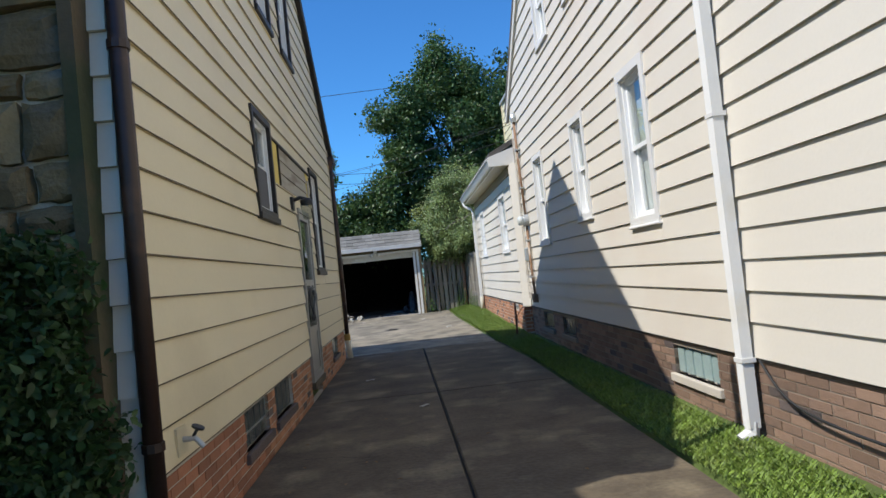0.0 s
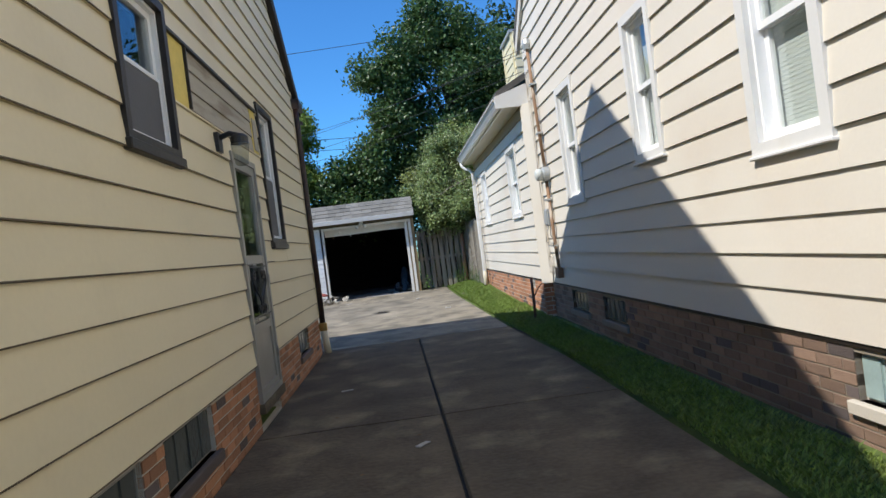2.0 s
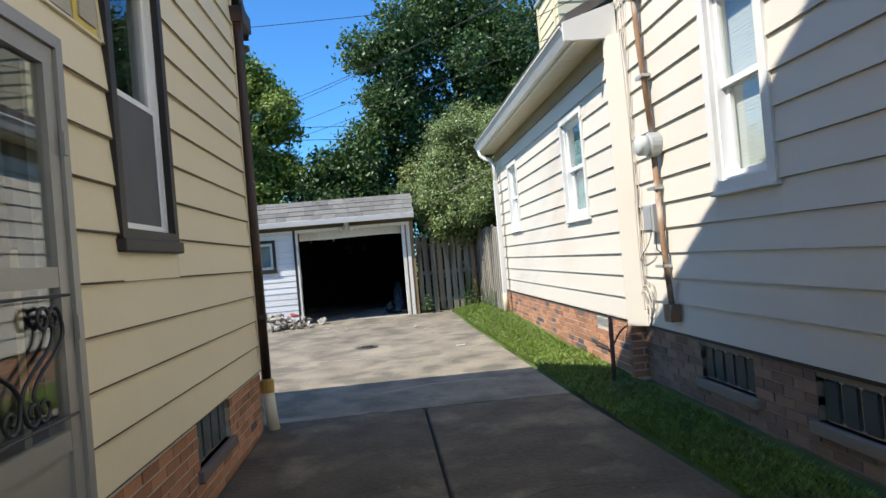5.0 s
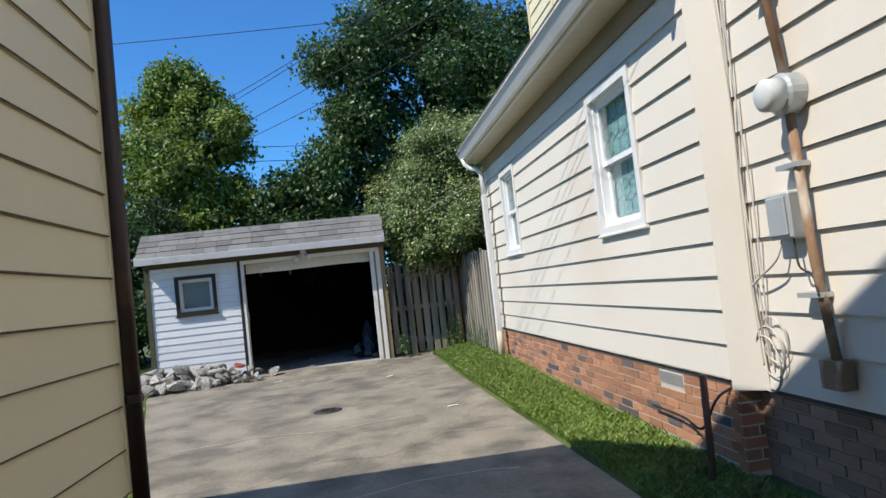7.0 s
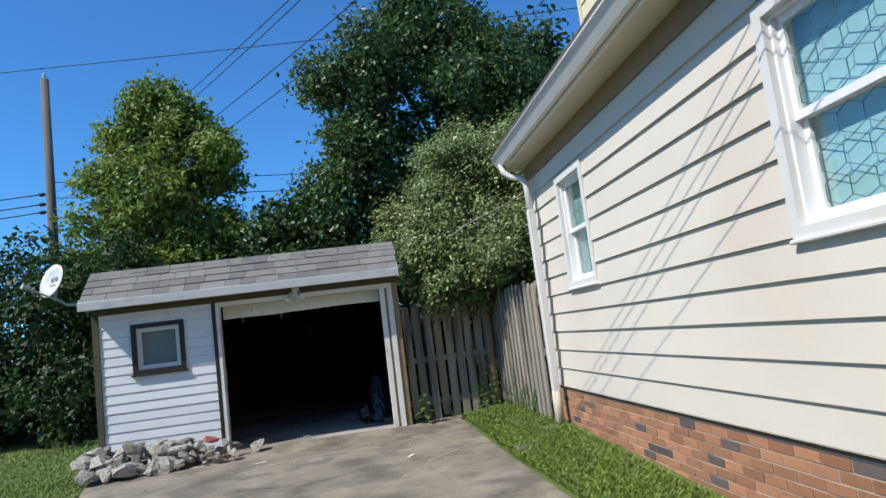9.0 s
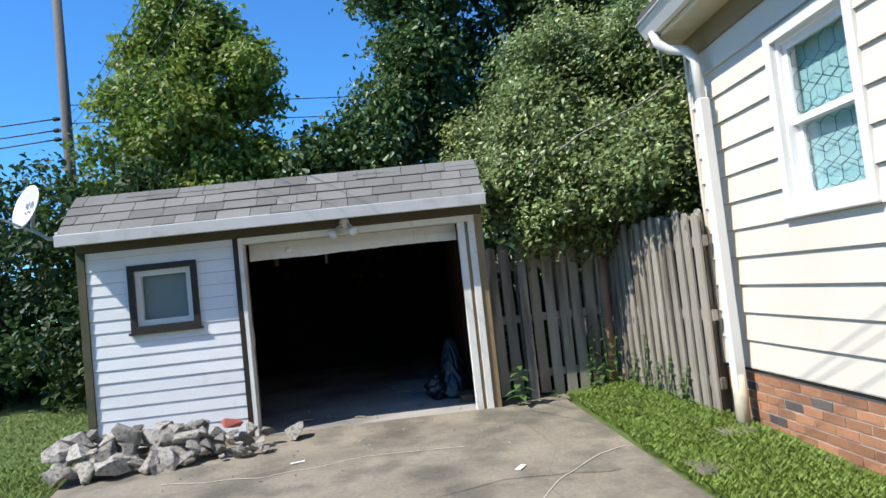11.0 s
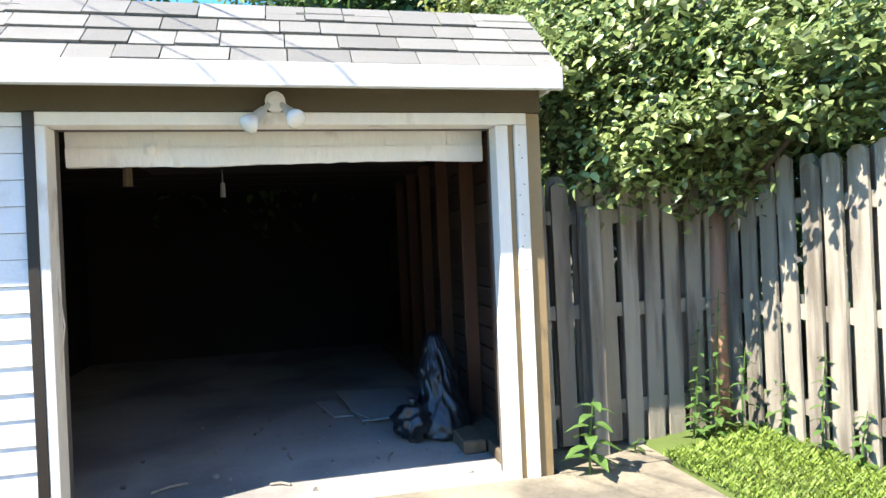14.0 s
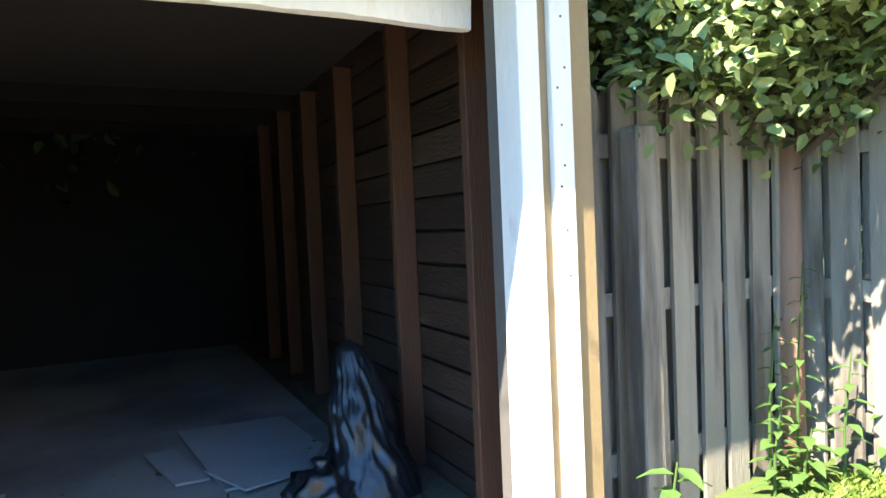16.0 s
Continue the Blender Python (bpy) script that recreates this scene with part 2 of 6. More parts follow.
M_JAR = glass_mat("ribbed_frosted_glass", (0.74, 0.76, 0.74), 0.12)
M_SCREEN = mat("insect_screen", (0.10, 0.10, 0.105), 0.7, 0.1, 4)
M_DOOR = mat("inner_door_paint", (0.20, 0.17, 0.14), 0.5, 0.1)
M_GWIN = mat("grey_fabric", (0.27, 0.31, 0.34), 0.8, 0.15, 3)
M_DRAIN = mat("iron_drain_cover", (0.06, 0.055, 0.05), 0.7, 0.2, 9, metal=0.6)


# ---- building helpers ----
PLACE = {}


def thing(name, loc, label="", category="", group="", kind=""):
    ob = new(name)
    ob.empty_display_size = 0.1
    ob.location = loc
    PLACE[ob.name] = Matrix.Translation(loc)
    return tagged(ob, label, category, group, kind)


def put(name, me, parent=None, label=""):
    ob = new(name, me)
    if parent is not None:
        ob.parent = parent
        ob.matrix_parent_inverse = PLACE.get(parent.name, Matrix()).inverted()
    if label:
        ob["label"] = label
    return ob


def part(name, bm, material, parent=None, label="", smooth=False, fix=True):
    if fix:
        bmesh.ops.recalc_face_normals(bm, faces=bm.faces)
    me = bpy.data.meshes.new(name)
    bm.to_mesh(me)
    bm.free()
    me.materials.append(material)
    if smooth:
        me.polygons.foreach_set("use_smooth", [True] * len(me.polygons))
    return put(name, me, parent, label)


def mesh_np(name, verts, faces, material):
    """A mesh from an (n, 3) array and an (m, k) index array."""
    me = bpy.data.meshes.new(name)
    k = faces.shape[1]
    me.vertices.add(len(verts))
    me.vertices.foreach_set("co", np.asarray(verts, np.float32).ravel())
    me.loops.add(faces.size)
    me.loops.foreach_set("vertex_index", faces.astype(np.int32).ravel())
    me.polygons.add(len(faces))
    me.polygons.foreach_set("loop_start", np.arange(0, faces.size, k, dtype=np.int32))
    me.update(calc_edges=True)
    me.materials.append(material)
    return me


QUADS = ((0, 1, 3, 2), (4, 6, 7, 5), (0, 4, 5, 1), (2, 3, 7, 6), (0, 2, 6, 4), (1, 5, 7, 3))


def prism(bm, pts):
    """A hexahedron from eight places, ordered u, n, z with z fastest."""
    vs = [bm.verts.new(p) for p in pts]
    for q in QUADS:
        bm.faces.new([vs[k] for k in q])


def box(bm, f, u0, u1, n0, n1, z0, z1):
    prism(bm, [f(u, n, z) for u in (u0, u1) for n in (n0, n1) for z in (z0, z1)])


def ring(bm, f, u0, u1, z0, z1, w, n0, n1):
    box(bm, f, u0, u0 + w, n0, n1, z0, z1)
    box(bm, f, u1 - w, u1, n0, n1, z0, z1)
    box(bm, f, u0 + w, u1 - w, n0, n1, z0, z0 + w)
    box(bm, f, u0 + w, u1 - w, n0, n1, z1 - w, z1)


def tube(bm, pts, r, sides=8, cap=True):
    """A round bar along places; r may be a list."""
    pts = [Vector(p) for p in pts]
    rows, side = [], None
    for k, p in enumerate(pts):
        d = (pts[min(k + 1, len(pts) - 1)] - pts[max(k - 1, 0)]).normalized()
        if side is None:
            side = d.orthogonal().normalized()
        side = (side - d * side.dot(d)).normalized()
        up = d.cross(side)
        rad = r[k] if isinstance(r, (list, tuple)) else r
        rows.append([bm.verts.new(p + (side * math.cos(a) + up * math.sin(a)) * rad) for a in (2 * math.pi * s / sides for s in range(sides))])
    for a, b in zip(rows, rows[1:]):
        for s in range(sides):
            bm.faces.new((a[s], a[(s + 1) % sides], b[(s + 1) % sides], b[s]))
    if cap:
        bm.faces.new(rows[0][::-1])
        bm.faces.new(rows[-1])


def lathe(bm, centre, axis, profile, sides=16):
    """Rings of (distance along axis, radius) round an axis."""
    axis, c = Vector(axis).normalized(), Vector(centre)
    s = axis.orthogonal().normalized()
    t = axis.cross(s)
    rows = [[bm.verts.new(c + axis * h + (s * math.cos(2 * math.pi * k / sides) + t * math.sin(2 * math.pi * k / sides)) * r) for k in range(sides)] for h, r in profile]
    for a, b in zip(rows, rows[1:]):
        for k in range(sides):
            bm.faces.new((a[k], a[(k + 1) % sides], b[(k + 1) % sides], b[k]))
    bm.faces.new(rows[0][::-1])
    bm.faces.new(rows[-1])


def bar(name, f, dims, material, parent=None, label="", bevel=0.0):
    bm = bmesh.new()
    box(bm, f, *dims)
    if bevel:
        bmesh.ops.bevel(bm, geom=bm.edges[:], offset=bevel, segments=1, affect="EDGES")
    return part(name, bm, material, parent, label)


def pipe(name, pts, r, material, parent=None, label="", sides=8):
    bm = bmesh.new()
    tube(bm, pts, r, sides)
    return part(name, bm, material, parent, label, smooth=sides > 5)


WORLD = lambda u, n, z: Vector((u, n, z))
XL, XR, XA, YG = -1.215, 2.315, 2.175, 20.26
f_left = lambda u, n, z: Vector((XL + n, u, z))
f_right = lambda u, n, z: Vector((XR - n, u, z))
f_annex = lambda u, n, z: Vector((XA - n, u, z))
f_garage = lambda u, n, z: Vector((u, YG - n, z))


def rise(y):
    return 0.0 if y < 12 else min(0.026 * (y - 12), 0.215)


def edge_right(y):
    return float(np.interp(y, (-30, 9.5, 13.4, 17.6, 20.2, 21), (1.76, 1.74, 1.53, 1.29, 1.2, 1.2)))


def edge_left(y):
    return float(np.interp(y, (-30, 12.2, 12.4, 14.5, 19.0, 20.3), (-1.205, -1.205, -1.3, -1.95, -3.3, -3.6)))


# ---- walls ----
def top_line(u, ends, eave, peak):
    """Height of a gable's upper edge over u; peak None: level."""
    if peak is None:
        return eave
    mid = (ends[0] + ends[1]) / 2
    return eave + (peak - eave) * (1 - abs(u - mid) / (mid - ends[0]))


def holes_cut(span, row, holes):
    """Intervals of span that no hole covers in the band row."""
    out = [span]
    for a, b, c, d in holes:
        if c < row[1] - 1e-4 and d > row[0] + 1e-4:
            out = [p for s in out for p in ((s[0], min(s[1], a)), (max(s[0], b), s[1])) if p[1] - p[0] > 0.01]
    return out


def backing(name, f, ends, z0, eave, peak, holes, material, label, thick=0.16, n1=-0.012):
    """The wall itself, with real openings and a gable top."""
    bm = bmesh.new()
    cuts = sorted({ends[0], ends[1], (ends[0] + ends[1]) / 2, *(v for h in holes for v in h[:2])})
    for a, b in zip(cuts, cuts[1:]):
        tops = [top_line(v, ends, eave, peak) for v in (a, b)]
        low = z0
        for h in sorted(holes, key=lambda h: h[2]):
            if h[0] < b - 1e-4 and h[1] > a + 1e-4:
                if h[2] > low:
                    box(bm, f, a, b, n1 - thick, n1, low, h[2])
                low = h[3]
        prism(bm, [f(u, n, z) for u, t in ((a, tops[0]), (b, tops[1])) for n in (n1 - thick, n1) for z in (low, t)])
    return tagged(part(name, bm, material), label, "wall", kind="structure")


def siding(wall, f, ends, z0, first, step, eave, peak, holes, material, lip=0.02, body=0.004, hem=None):
    """Lapped boards, each thicker at its lower edge; hem: dark edge strip for grime and lap shade."""
    rows, z = [], first
    rows.append((z0, first))
    limit = eave if peak is None else peak
    while z < limit - 0.02:
        rows.append((z, min(z + step, limit)))
        z += step
    mid = (ends[0] + ends[1]) / 2
    for lo, hi in rows:
        span_lo, span_hi = list(ends), list(ends)
        if peak is not None:
            for span, z in ((span_lo, lo), (span_hi, hi)):
                if z > eave:
                    half = (mid - ends[0]) * (peak - z) / (peak - eave)
                    span[0], span[1] = mid - half, mid + half
        for a, b in holes_cut(tuple(span_lo), (lo, hi), holes):
            a2, b2 = max(a, span_hi[0]), min(b, span_hi[1])
            if b2 - a2 < 0.0:
                continue
            bm = bmesh.new()
            j = random.uniform(-0.0015, 0.0015)
            out = lip + j
            prism(bm, [f(u, n, z) for us in ((a, a2), (b, b2)) for n0, n1 in ((-0.01, -0.01), (out, body)) for u, n, z in ((us[0], n0, lo + 0.002), (us[1], n1, hi - 0.001))])
            part("board", bm, material, wall)
            # Thin strip paints the dark lap line: shade together with grime.
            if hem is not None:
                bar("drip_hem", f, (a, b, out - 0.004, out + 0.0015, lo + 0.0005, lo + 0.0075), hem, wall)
        for h in holes:
            for c, d in ((lo, min(h[2], hi)), (max(h[3], lo), hi)):
                a, b = max(h[0], span_hi[0]), min(h[1], span_hi[1])
                if h[2] < hi - 1e-4 and h[3] > lo + 1e-4 and d - c > 0.004 and b - a > 0.02:
                    bm = bmesh.new()
                    n = [lip + (body - lip) * (z - lo) / (hi - lo) for z in (c, d)]
                    prism(bm, [f(u, nn, z) for u in (a, b) for ns in ((-0.01, -0.01), n) for nn, z in zip(ns, (c + 0.001, d - 0.001))])
                    part("board", bm, material, wall)


def double_hung(name, f, u0, u1, z0, z1, casing, cw, label, room=M_ROOM, sill=True, sash=M_VINYL, back=None, leaded=False, split=0.5, screen=False):
    """A two-sash window with casing, sill, panes and what shows behind the glass."""
    w = thing(name, f((u0 + u1) / 2, 0, z0), label, "window", kind="structure")
    bm = bmesh.new()
    ring(bm, f, u0, u1, z0, z1, cw, -0.02, 0.034)
    part("window_frame", bm, casing, w)
    a, b, c, d = u0 + cw, u1 - cw, z0 + cw, z1 - cw
    bm = bmesh.new()
    ring(bm, f, a, b, c, d, 0.022, -0.13, -0.004)
    part("jamb", bm, sash, w)
    a, b, c, d = a + 0.022, b - 0.022, c + 0.022, d - 0.022
    m = c + (d - c) * split
    for nm, lo, hi, n in (("upper_sash", m - 0.02, d, -0.035), ("lower_sash", c, m + 0.02, -0.07)):
        bm = bmesh.new()
        ring(bm, f, a, b, lo, hi, 0.042, n - 0.03, n)
        s = part(nm, bm, sash, w)
        bm = bmesh.new()
        box(bm, f, a + 0.04, b - 0.04, n - 0.017, n - 0.013, lo + 0.04, hi - 0.04)
        p = part("pane", bm, M_GLASS, s)
        p.visible_shadow = False
        if leaded:
            bm = bmesh.new()
            ia, ib, ic, id_ = a + 0.045, b - 0.045, lo + 0.045, hi - 0.045
            cols, rws = 4, 3
            du, dz = (ib - ia) / cols, (id_ - ic) / rws
            nn = n - 0.02
            seg = []
            for i in range(cols + 1):
                for r in range(rws):
                    zz = ic + r * dz
                    seg.append(((ia + i * du, zz + dz * 0.22), (ia + i * du, zz + dz * 0.78)))
                    if i < cols:
                        um = ia + (i + 0.5) * du
                        for s0 in (0.0, 1.0):
                            seg.append(((ia + (i + s0) * du, zz + dz * 0.78), (um, zz + dz)))
                            seg.append(((ia + (i + s0) * du, zz + dz * 0.22), (um, zz)))
            for (ua, za), (ub, zb) in seg:
                tube(bm, [f(ua, nn, za), f(ub, nn, zb)], 0.0022, 4)
            part("lead_came", bm, M_LEAD, s)
    if screen:
        bm = bmesh.new()
        ring(bm, f, a, b, c, m, 0.018, -0.034, -0.022)
        q = part("screen_frame", bm, sash, w)
        bar("insect_screen", f, (a + 0.016, b - 0.016, -0.030, -0.027, c + 0.016, m - 0.016), M_SCREEN, q, "fine dark grey insect screen")
    if sill:
        bm = bmesh.new()
        drop, over = (0.012, 0.01) if casing is M_WHITE else (0.05, 0.02)
        box(bm, f, u0 - over, u1 + over, -0.02, 0.052, z0 - drop, z0 + 0.012)
        bmesh.ops.bevel(bm, geom=bm.edges[:], offset=0.006, segments=1, affect="EDGES")
        part("window_sill", bm, casing, w)
    # Box open to the pane; its near-black colour stands for the unlit room.
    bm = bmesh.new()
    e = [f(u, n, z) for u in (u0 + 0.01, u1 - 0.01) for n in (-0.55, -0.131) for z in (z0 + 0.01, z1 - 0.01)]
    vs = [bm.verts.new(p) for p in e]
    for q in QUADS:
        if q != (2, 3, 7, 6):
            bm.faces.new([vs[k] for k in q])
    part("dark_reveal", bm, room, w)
    if back is not None:
        if back is M_BLIND:
            bm = bmesh.new()
            z = c
            while z < d - 0.012:
                prism(bm, [f(u, n + t, zz) for u in (a, b) for n, t in ((-0.128, 0.0), (-0.124, 0.004)) for zz in (z, z + 0.024)])
                z += 0.026
            part("blind", bm, back, w, "pale closed slatted blind")
        else:
            bm = bmesh.new()
            box(bm, f, a - 0.01, b + 0.01, -0.128, -0.118, c - 0.01, d + 0.01)
            part("privacy_film", bm, back, w, "teal privacy film behind the glass")
    return w


def basement_window(name, f, u0, u1, z0, z1, blocks, material, label, sill=M_MORTAR):
    w = thing(name, f((u0 + u1) / 2, 0, z0), label, "window", kind="structure")
    step = (u1 - u0) / blocks
    for k in range(blocks):
        bm = bmesh.new()
        box(bm, f, u0 + k * step + 0.008, u0 + (k + 1) * step - 0.008, -0.10, -0.028, z0 + 0.01, z1 - 0.01)
        bmesh.ops.bevel(bm, geom=bm.edges[:], offset=0.012, segments=2, affect="EDGES")
        part("glass_block", bm, material, w)
    bar("mortar_bed", f, (u0, u1, -0.12, -0.045, z0, z1), M_MORTAR, w)
    bar("window_sill", f, (u0 - 0.05, u1 + 0.05, -0.1, 0.035, z0 - 0.07, z0), sill, w, bevel=0.006)
    return w


def brick_wall(wall, f, u0, u1, z0, rows, holes, parts_span, dark=0.1, proud=0.0, common=M_BRICK, joined=M_BRICKJ):
    """Running-bond courses. Bricks inside parts_span are pieces of their own, the rest one joined piece."""
    L, H, G = 0.213, 0.0677, 0.0115
    shared = {}
    for m in (common, M_BRICKD):
        bm = bmesh.new()
        bmesh.ops.create_cube(bm, size=1.0)
        me = bpy.data.meshes.new("brick")
        bm.to_mesh(me)
        bm.free()
        me.materials.append(m)
        shared[m] = me
    rest = bmesh.new()
    axis_y = abs((f(1, 0, 0) - f(0, 0, 0)).y) > 0.5
    for r in range(rows):
        z = z0 + r * H
        u = u0 - (L / 2 if r % 2 else 0)
        while u < u1:
            for a, b in holes_cut((max(u, u0), min(u + L - G, u1)), (z, z + H - G), holes):
                if b - a < 0.03:
                    continue
                j = random.uniform(0.0, 0.004)
                m = M_BRICKD if random.random() < dark else common
                if parts_span[0] <= a <= parts_span[1]:
                    c = f((a + b) / 2, -0.045 + j + proud, z + (H - G) / 2)
                    ob = put("brick", shared[m], wall)
                    ob.location = c
                    ob.scale = (0.09, b - a, H - G) if axis_y else (b - a, 0.09, H - G)
                else:
                    box(rest, f, a, b, -0.09, j + proud, z, z + H - G)
            u += L
    if rest.verts:
        ob = part("brick_rest", rest, joined, wall)
        ob["kind"] = "stuff"
    else:
        rest.free()


# left house
L_ENDS, L_EAVE, L_PEAK = (3.1, 12.08), 3.80, 7.28
LW1, LW2, LUP, LUP2 = (5.86, 6.68, 2.09, 3.09), (9.31, 10.10, 1.59, 3.08), (7.88, 8.66, 4.28, 5.65), (6.55, 7.33, 4.28, 5.65)
LDOOR = (7.98, 8.86, 0.22, 2.36)
PATCH = (6.70, 9.28, 2.50, 2.96)
l_holes = [LW1, LW2, LUP, LUP2, LDOOR]
wall_left = backing("wall_left_house_east", f_left, L_ENDS, 0.54, L_EAVE, L_PEAK, [(a + .03, b - .03, c + .03, d - .03) for a, b, c, d in l_holes], M_SHEATH, "cream aluminium lap siding on a gabled house wall")
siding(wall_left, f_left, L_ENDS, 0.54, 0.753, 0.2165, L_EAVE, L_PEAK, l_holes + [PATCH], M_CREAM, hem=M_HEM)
LB = [(4.80, 5.58, 0.22, 0.52), (5.87, 6.72, 0.22, 0.52), (10.25, 11.0, 0.25, 0.525), (7.98, 8.86, 0.0, 0.54)]
base_left = backing("wall_left_house_base", f_left, (3.1, 12.08), -0.3, 0.54, None, LB, M_MORTAR, "red brick foundation wall under cream siding", 0.25, -0.004)
bm = bmesh.new()
for a, b in ((-8.0, -7.8),):
    box(bm, WORLD, a, b, 3.1, 12.2, 0, 3.8)
box(bm, WORLD, -8.0, XL - 0.18, 11.9, 12.07, -0.2, 3.8)
box(bm, WORLD, -8.0, XL - 0.18, 3.12, 3.3, -0.2, 3.8)
box(bm, WORLD, -7.8, XL - 0.18, 3.3, 12.0, 0.3, 0.4)
tagged(part("wall_left_house_rest", bm, M_CREAM), "plain outer walls of the cream house", "wall", kind="structure")
bm = bmesh.new()
mid = 7.65
for y_e in (2.85, 12.45):
    s = 0.775
    z_e, z_m = 7.32 - s * abs(y_e - mid), 7.32
    prism(bm, [Vector((x, y, z + dz)) for x in (-8.3, XL + 0.09) for y, z in ((y_e, z_e), (mid, z_m)) for dz in (0.0, 0.13)])
tagged(part("roof_left_house", bm, M_ROOF), "dark asphalt gable roof of the cream house", "roof", kind="structure")
for y_e in (2.86, 12.44):
    bm = bmesh.new()
    z_e = 7.32 - 0.775 * abs(y_e - mid)
    prism(bm, [Vector((x, y, z + dz)) for x in (XL + 0.0, XL + 0.085) for y, z in ((y_e, z_e), (mid, 7.32)) for dz in (-0.05, -0.004)])
    tagged(part("trim", bm, M_BROWN), "thin dark rake edge along the gable", "trim", kind="structure")

double_hung("window_1", f_left, *LW1, M_BROWN, 0.06, "white vinyl sash window in a dark brown frame", sill=True, screen=True)
double_hung("window_2", f_left, *LW2, M_BROWN, 0.06, "white vinyl sash window in a worn brown frame", sill=True, screen=True)
double_hung("window_3", f_left, *LUP, M_BROWN, 0.06, "upstairs sash window in a dark brown frame")
double_hung("window_4", f_left, *LUP2, M_BROWN, 0.06, "second upstairs sash window in a brown frame")
# Dark blocks and dark sills carry the shade of the recess.
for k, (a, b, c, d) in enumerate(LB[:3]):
    w = basement_window("window_%d" % (5 + k), f_left, a, b, c, d, 4, M_BLOCKDARK, "glass block basement window in brick, glass coloured dark for shade", sill=M_BRICKD)
    if k == 0:
        bm = bmesh.new()
        ring(bm, f_left, a + 0.02, b - 0.02, c + 0.12, d - 0.01, 0.012, -0.03, -0.02)
        part("window_frame", bm, M_ALU, w)

# stripped strip above the side door
strip = thing("stripped_wall_patch", f_left(8, 0, 2.5), "bare old clapboards and yellow foam where siding is missing", "wall patch")
for k in range(3):
    z = 2.51 + k * 0.148
    bm = bmesh.new()
    prism(bm, [f_left(u, n, zz) for u in (7.1, 9.02) for n, zz in ((-0.012, z), (-0.012, z + 0.146), (0.014, z), (0.002, z + 0.146))])
    part("old_clapboard", bm, M_OLDWOOD, strip)
for a, b in ((6.71, 7.06), (9.05, 9.27)):
    bar("foam_board", f_left, (a, b, -0.012, 0.006, 2.51, 2.95), M_YFOAM, strip)
bar("drip_edge", f_left, (6.7, 9.28, -0.01, 0.03, 2.95, 2.972), M_BROWN, strip)
bar("drip_edge", f_left, (7.07, 7.085, 0.0, 0.025, 2.51, 2.95), M_BROWN, strip)
bar("flashing_piece", f_left, (9.09, 9.25, 0.008, 0.016, 2.54, 2.86), M_OLDWOOD, strip)

# storm door
door = thing("door_1", f_left(8.42, 0, 0.22), "weathered aluminium storm door with scrolled iron guard", "door", kind="structure")
u0, u1, z0, z1 = LDOOR
bm = bmesh.new()
ring(bm, f_left, u0, u1, z0, z1, 0.05, -0.1, 0.035)
part("door_frame", bm, M_ALU, door)
a, b, c, d = u0 + 0.052, u1 - 0.052, z0 + 0.03, z1 - 0.052
leaf = bmesh.new()
ring(leaf, f_left, a, b, c, d, 0.075, -0.02, 0.02)
for z in (0.80, 1.40):
    box(leaf, f_left, a + 0.075, b - 0.075, -0.018, 0.018, z, z + 0.075)
leaf = part("door_leaf", leaf, M_ALU, door)
for lo, hi in ((1.475, d - 0.075), (0.875, 1.40)):
    p = bar("pane", f_left, (a + 0.07, b - 0.07, -0.004, 0.0, lo - 0.005, hi + 0.005), M_GLASS, leaf)
    p.visible_shadow = False
bar("kick_panel", f_left, (a + 0.07, b - 0.07, -0.008, 0.004, c + 0.07, 0.805), M_ALU, leaf, "dull aluminium kick panel")
for z in (0.5, 1.2, 1.9):
    bar("hinge", f_left, (u1 - 0.06, u1 - 0.03, 0.03, 0.045, z, z + 0.09), M_ALU, door)
bm = bmesh.new()
box(bm, f_left, a + 0.015, a + 0.055, 0.02, 0.035, 1.26, 1.44)
tube(bm, [f_left(a + 0.035, 0.02, 1.39), f_left(a + 0.035, 0.07, 1.39), f_left(a + 0.12, 0.075, 1.385)], 0.011, 8)
part("door_handle", bm, M_ALU, leaf, "worn metal lever handle")
uc = (a + b) / 2
part("scroll_guard", (lambda g: (tube(g, [f_left(a + 0.03, 0.028, 0.93), f_left(b - 0.03, 0.028, 0.93)], 0.006, 6), tube(g, [f_left(a + 0.03, 0.028, 1.37), f_left(b - 0.03, 0.028, 1.37)], 0.006, 6), g)[-1])(bmesh.new()), M_BLACKIRON, leaf, "black wrought iron scroll guard")


def scroll_bar(cu, flip):
    """One S-shaped bar with a curl at each end."""
    pts = []
    for k in range(18):
        t = k / 17
        ang, r = math.pi * (2.6 - 2.6 * t), 0.014 + 0.036 * t
        pts.append((cu + flip * (0.05 + r * math.cos(ang)), 1.29 + r * math.sin(ang)))
    for k in range(1, 16):
        t = k / 16
        pts.append((cu + flip * (0.10 - 0.2 * t + 0.05 * math.sin(2 * math.pi * t)), 1.29 - 0.29 * t))
    for k in range(18):
        t = k / 17
        ang, r = math.pi * (1.0 + 2.4 * t), 0.05 - 0.036 * t
        pts.append((cu + flip * (-0.05 + r * math.cos(ang)), 0.995 + r * math.sin(ang)))
    bm = bmesh.new()
    tube(bm, [f_left(u, 0.032, z) for u, z in pts], 0.0075, 6)
    part("scroll_bar", bm, M_BLACKIRON, leaf, smooth=True)


scroll_bar(uc + 0.10, 1)
scroll_bar(uc + 0.17, 1)
scroll_bar(uc - 0.13, -1)
bm = bmesh.new()
box(bm, f_left, u0 + 0.05, u1 - 0.05, -0.24, -0.19, z0, z1 - 0.05)
part("inner_door", bm, M_DOOR, door, "dark painted inner door behind the glass")
bm = bmesh.new()
